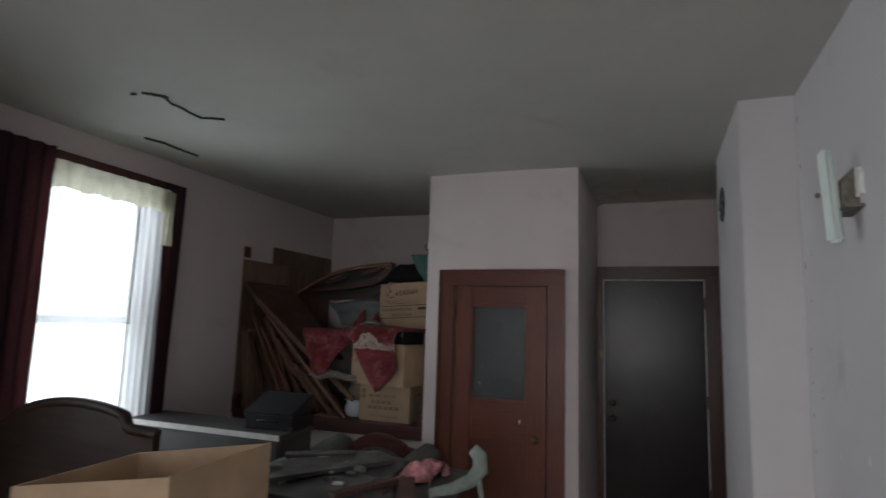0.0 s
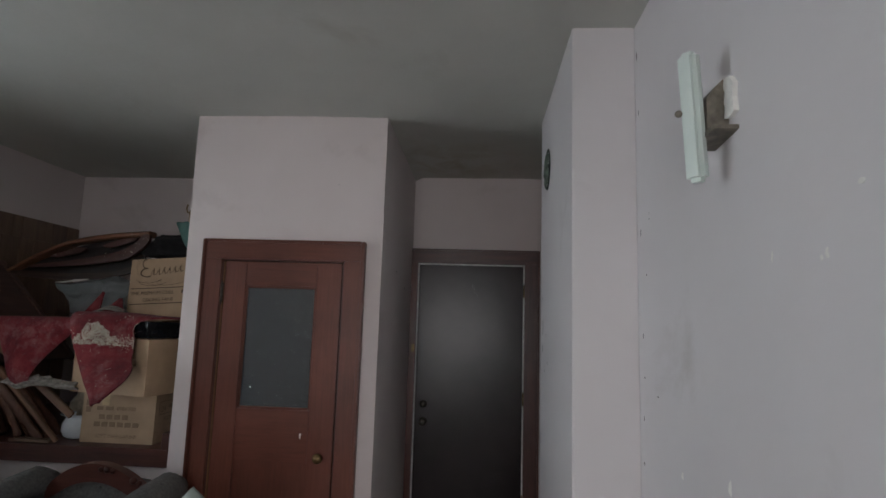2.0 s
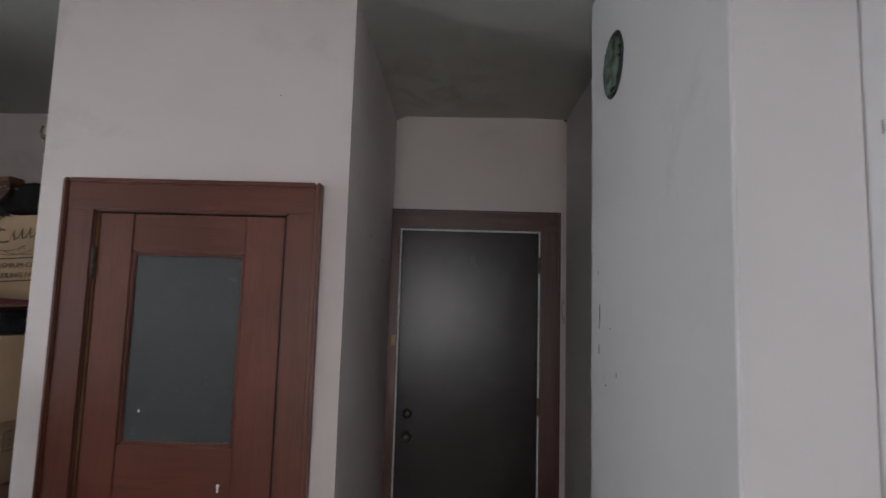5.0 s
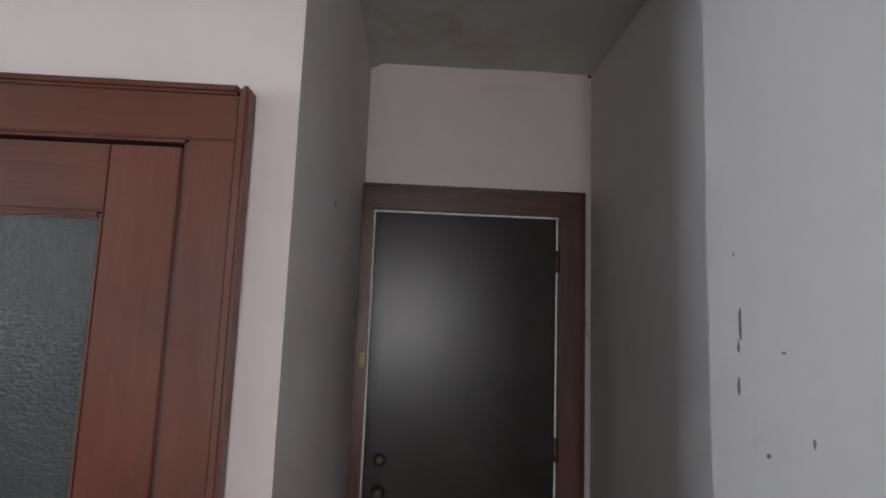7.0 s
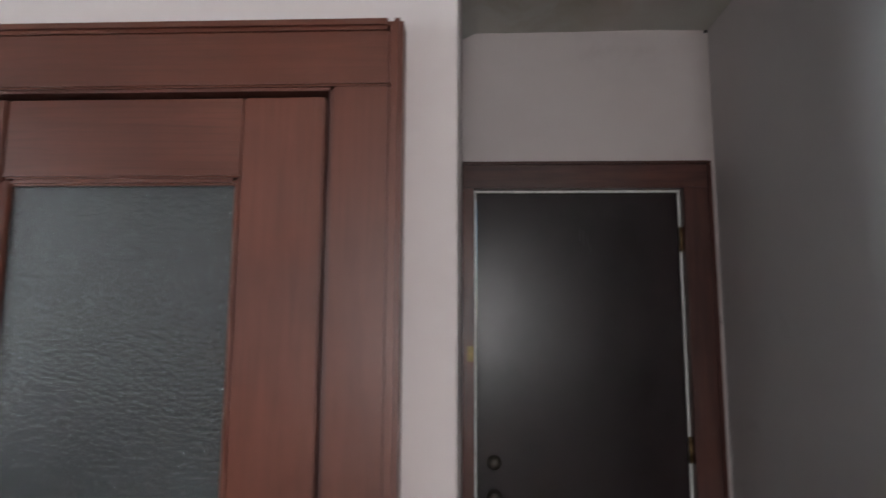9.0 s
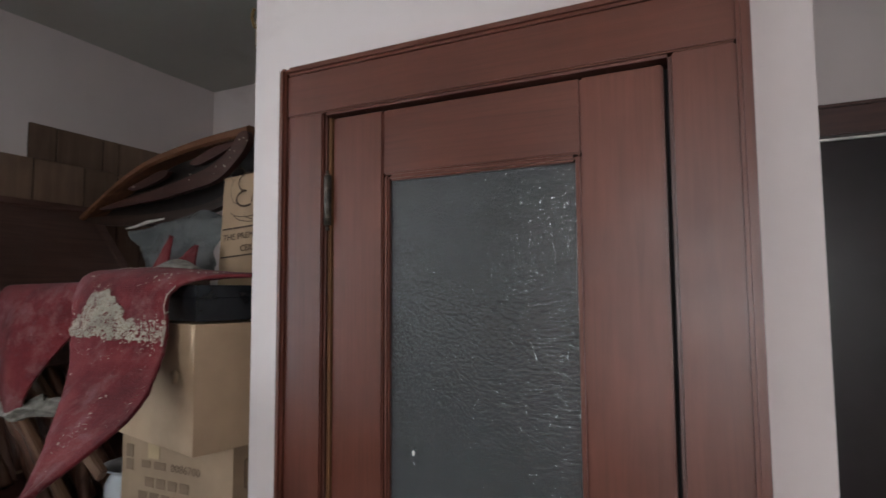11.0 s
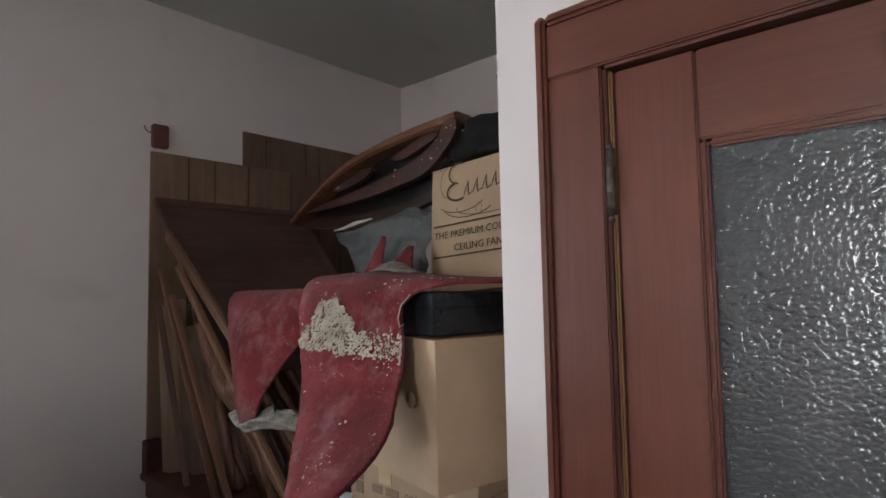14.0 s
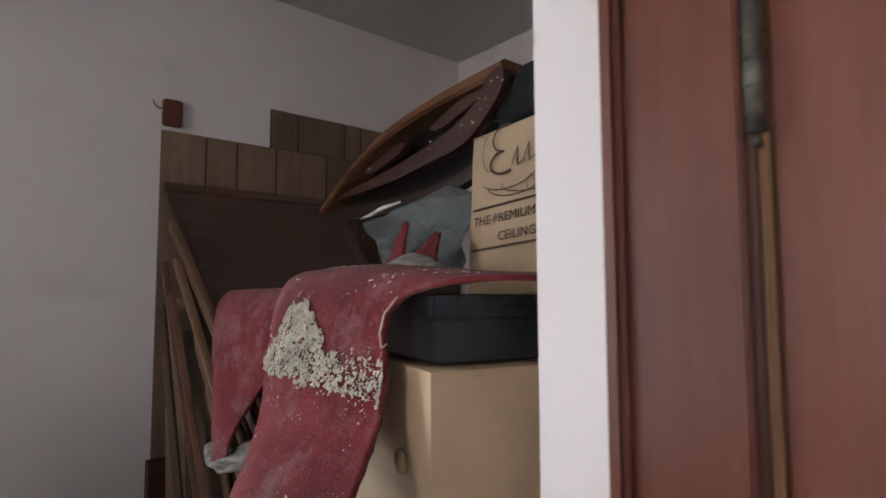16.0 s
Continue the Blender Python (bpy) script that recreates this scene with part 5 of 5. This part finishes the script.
# ---- furniture in the room ----
def dresser():
    d = base("dresser", 0, 0, 0, "long dark wooden dresser with a pale worn top edge", "dresser")
    x0, x1, y0, y1, t = -3.19, -1.96, 2.90, 3.24, 0.97
    part("body", boxes(((x0 + 0.01, y0 + 0.015, 0.06), (x1 - 0.01, y1, t - 0.03)), bevel=0.004), M_DUSKY, d)
    part("top", boxes(((x0, y0, t - 0.03), (x1, y1 + 0.01, t)), bevel=0.005), M_DUSKY, d, "dusty dark top")
    part("edge_strip", boxes(((x0, y0 - 0.006, t - 0.034), (x1 - 0.01, y0 - 0.001, t - 0.002))), M_OFFWHITE, d, "pale worn edge strip")
    part("front_panel", boxes(((x0 + 0.03, y0 + 0.009, 0.10), (x1 - 0.03, y0 + 0.016, t - 0.05)), bevel=0.002), M_DUSKY, d)
    for a in (x0 + 0.03, x1 - 0.07):
        for b in (y0 + 0.03, y1 - 0.06):
            part("foot", boxes(((a, b, 0), (a + 0.04, b + 0.04, 0.06))), M_FURN, d)


dresser()


def case():
    d = base("equipment_case", -2.29, 2.985, 0.972, "black equipment case with metal corners on the dresser", "case", rz=4)
    part("body", boxes(((0, 0, 0), (0.33, 0.25, 0.090)), bevel=0.008), M_CASE_LID, d)
    part("lid", extrude_outline([(-0.006, 0.091), (-0.006, 0.102), (0.200, 0.196), (0.250, 0.196), (0.250, 0.091)], 0.33, "yz"), M_CASE_LID, d)
    grip = bmesh.new()
    tube_along(grip, [(0.10, -0.004, 0.05), (0.105, -0.018, 0.055), (0.225, -0.018, 0.055), (0.23, -0.004, 0.05)], 0.007, 8)
    part("handle", grip, M_BLACK, d, "", True)
    for x in (-0.003, 0.309):
        for z in (0, 0.074):
            part("metal_corner", boxes(((x, -0.004, z), (x + 0.024, 0.025, z + 0.024)), bevel=0.004), M_STEEL, d, "grey metal corner")


case()


def headboard():
    d = base("arched_headboard", 0, 0, 0, "dark wooden headboard with an arched top standing upright", "headboard")
    top = [(-2.32 + 0.66 * math.cos(a), 0.86 + 0.385 * math.sin(a)) for a in [math.pi * i / 36 for i in range(37)]]
    top = [(-1.86, 1.150), (-2.00, 1.158), (-2.022, 1.17), *[p for p in top if p[0] < -2.035]]
    bm = extrude_outline([(-1.86, 0.0), *top, (-2.98, 0.0)], 0.035)
    bmesh.ops.transform(bm, matrix=pose(0, 1.90, 0), verts=bm.verts)
    part("panel", bm, M_FURN, d)
    rim = bmesh.new()
    tube_along(rim, [(x, 1.915, z) for x, z in top], 0.024, 10)
    part("rim", rim, M_FURN, d, "rounded dark rim", True)


headboard()


def open_carton():
    d = base("open_carton", -1.09, 1.235, 1.0, "open empty brown cardboard box on a dark chest", "cardboard box", rz=4)
    w, l, h, t, q = 0.53, 0.45, 0.236, 0.005, 0.155
    part("side", boxes(((-t, 0, 0), (0, l, h))), M_CARD, d)
    part("side", boxes(((-w, 0, 0), (-w + t, l, q))), M_CARD, d)
    for y in (0, l - t):
        e = extrude_outline([(-w + t, 0), (-t, 0), (-t, h - 0.003), (-w + t, q)], t)
        bmesh.ops.transform(e, matrix=pose(0, y, 0), verts=e.verts)
        part("end", e, M_CARD, d)
    part("bottom", boxes(((-w + t, t, 0), (-t, l - t, t))), M_CARD, d)


open_carton()
d = base("chest", 0, 0, 0, "dark wooden chest carrying an open cardboard box", "chest")
part("body", boxes(((-1.70, 1.18, 0), (-1.04, 1.80, 0.97)), bevel=0.006), M_FURN, d)
part("lid", boxes(((-1.715, 1.165, 0.97), (-1.025, 1.815, 0.998)), bevel=0.006), M_FURN, d)


def work_table():
    d = base("work_table", 0, 0, 0, "table with a dusty grey top littered with odds and ends", "table")
    bm = extrude_outline([(-1.80, 2.02), (-0.72, 2.10), (-0.80, 2.92), (-1.80, 2.88)], 0.03, "xy")
    bmesh.ops.transform(bm, matrix=pose(0, 0, 0.875), verts=bm.verts)
    part("tabletop", bm, M_TOPDUST, d)
    for x, y in ((-1.74, 2.1), (-0.84, 2.16), (-0.90, 2.80), (-1.74, 2.80)):
        part("leg", boxes(((x, y, 0), (x + 0.05, y + 0.05, 0.875)), bevel=0.004), M_FURN, d)


work_table()
T = 0.906
cloth("pink_cloth", [[(-1.06, 2.56, T), (-0.99, 2.54, T + 0.01), (-0.90, 2.57, T)], [(-1.07, 2.65, T + 0.02), (-0.98, 2.64, T + 0.085), (-0.90, 2.66, T + 0.03)], [(-1.04, 2.74, T + 0.01), (-0.97, 2.74, T + 0.06), (-0.88, 2.73, T + 0.07)],
                     [(-1.02, 2.80, T), (-0.96, 2.81, T + 0.01), (-0.88, 2.80, T)]], M_PINK, "crumpled pink and white cloth on the table", "cloth", 0.004, 40, 40, 0.015, 51, 0.075)
d = base("bent_rail", 0, 0, 0, "bent pale green painted rail standing on the table edge", "rail")
bm = bmesh.new()
tube_along(bm, [(-0.705, 2.60, 1.085), (-0.672, 2.60, 1.055), (-0.664, 2.59, 1.00), (-0.70, 2.56, 0.955), (-0.77, 2.50, 0.925), (-0.84, 2.42, 0.918)], [0.030, 0.036, 0.036, 0.032, 0.028, 0.024], 12, 0.45)
part("rail", bm, M_PALE, d, "", True)
bm = bmesh.new()
tube_along(bm, [(-0.675, 2.585, 0.985), (-0.655, 2.56, 0.93), (-0.635, 2.53, 0.87)], [0.014, 0.012, 0.010], 10)
part("prong", bm, M_PALE, d, "", True)
cloth("plastic_sheet", [[(-1.76, 2.08, T + 0.006), (-1.45, 2.09, T + 0.020), (-1.15, 2.11, T + 0.008), (-0.90, 2.14, T + 0.006)],
                        [(-1.75, 2.34, T + 0.016), (-1.48, 2.36, T + 0.010), (-1.20, 2.34, T + 0.028), (-0.98, 2.36, T + 0.012)],
                        [(-1.76, 2.60, T + 0.010), (-1.50, 2.58, T + 0.045), (-1.28, 2.60, T + 0.014), (-1.10, 2.60, T + 0.008)],
                        [(-1.74, 2.84, T + 0.008), (-1.50, 2.85, T + 0.030), (-1.30, 2.86, T + 0.050), (-1.12, 2.86, T + 0.010)]],
      M_SHEET, "crumpled dusty grey plastic sheet over the table", "plastic sheet", 0.003, 60, 60, 0.012, 71, 0.030)
r = random.Random(31)
for k in range(46):
    x, y = r.uniform(-1.7, -0.9), r.uniform(2.15, 2.80)
    s = r.uniform(0.006, 0.03)
    if abs(x + 0.97) < 0.13 and abs(y - 2.68) < 0.15:
        continue
    b = boxes(((-s, -s * 0.6, 0), (s, s * 0.6, s * r.uniform(0.2, 0.8))), bevel=s * 0.1)
    ob = thing("wood_scrap", b, r.choice((M_BROWN, M_GREYCLOTH, M_TOPDUST, M_STICK, M_BROWN, M_OFFWHITE)), "small scrap of wood lying on the dusty table", "scrap", group="scraps on the table")
    ob.matrix_world = pose(x, y, T + 0.03, 0, 0, r.uniform(0, 360))
for k, (a, c, w) in enumerate((((-1.55, 2.20), (-1.20, 2.78), 0.09), ((-0.86, 2.22), (-0.98, 2.50), 0.07), ((-1.72, 2.62), (-1.42, 2.82), 0.08), ((-1.15, 2.14), (-1.02, 2.46), 0.05))):
    slab_between("loose_plank", (*a, T + 0.038), (*c, T + 0.038), w, 0.02, (M_TOPDUST, M_BROWN)[k % 2], "short worn plank lying on the dusty table", "plank", "planks on the table")
slab_between("wood_block", (-0.90, 2.80, T + 0.025), (-1.05, 2.84, T + 0.025), 0.06, 0.05, M_STICK, "short block of wood on the table", "wood block")


def armchair():
    d = base("armchair", 0, 0, 0, "old armchair with grey upholstery and a carved wooden crest", "armchair")
    y = 3.70
    back = extrude_outline([(-1.955, 0.30), (-1.955, 0.72), (-1.90, 0.77), (-1.70, 0.795), (-1.50, 0.775), (-1.455, 0.72), (-1.455, 0.30)], 0.10)
    bmesh.ops.transform(back, matrix=pose(0, y + 0.01, 0), verts=back.verts)
    part("backrest", back, M_GREYCLOTH, d)
    arch = [(-1.965 + 0.515 * i / 24, 0.735 + 0.135 * math.sin(math.pi * (i / 24) ** 0.9) ** 0.75) for i in range(25)]
    crest = extrude_outline([*arch, *[(x, max(0.70, z - 0.085)) for i, (x, z) in reversed(list(enumerate(arch)))]], 0.06)
    bmesh.ops.transform(crest, matrix=pose(0, y - 0.012, 0), verts=crest.verts)
    c = part("crest_rail", crest, M_DARKTRIMX, d, "carved red-brown wooden crest")
    for x, z, s in ((-1.66, 0.845, 0.016), (-1.63, 0.84, 0.014), (-1.52, 0.80, 0.018), (-1.49, 0.79, 0.014), (-1.69, 0.845, 0.014)):
        k = bmesh.new()
        bmesh.ops.create_icosphere(k, subdivisions=2, radius=s, matrix=pose(x, y - 0.012, z))
        part("carving", k, M_DARKTRIMX, c, "", True)
    for i in range(5):
        k = bmesh.new()
        bmesh.ops.create_icosphere(k, subdivisions=2, radius=0.008, matrix=pose(-1.90 + 0.1 * i, y + 0.008, 0.735 + 0.02 * math.sin(0.8 * i)))
        part("tuft_button", k, M_GREYCLOTH, d, "", True)
    for x in (-2.03, -1.36):
        arm = bmesh.new()
        tube_along(arm, [(x, y + 0.10, 0.74), (x, y + 0.02, 0.765), (x, y - 0.20, 0.75), (x, y - 0.42, 0.72)], [0.06, 0.075, 0.075, 0.07], 16)
        part("arm", arm, M_GREYCLOTH, d, "", True)
        part("arm_panel", boxes(((x - 0.06, y - 0.42, 0.12), (x + 0.06, y + 0.08, 0.70)), bevel=0.02), M_GREYCLOTH, d)
    part("seat", boxes(((-1.96, y - 0.44, 0.28), (-1.43, y, 0.45)), bevel=0.04), M_GREYCLOTH, d)
    for x in (-2.04, -1.39):
        for yy in (y - 0.40, y + 0.02):
            part("leg", boxes(((x, yy, 0), (x + 0.045, yy + 0.045, 0.125)), bevel=0.006), M_FURN, d)


armchair()
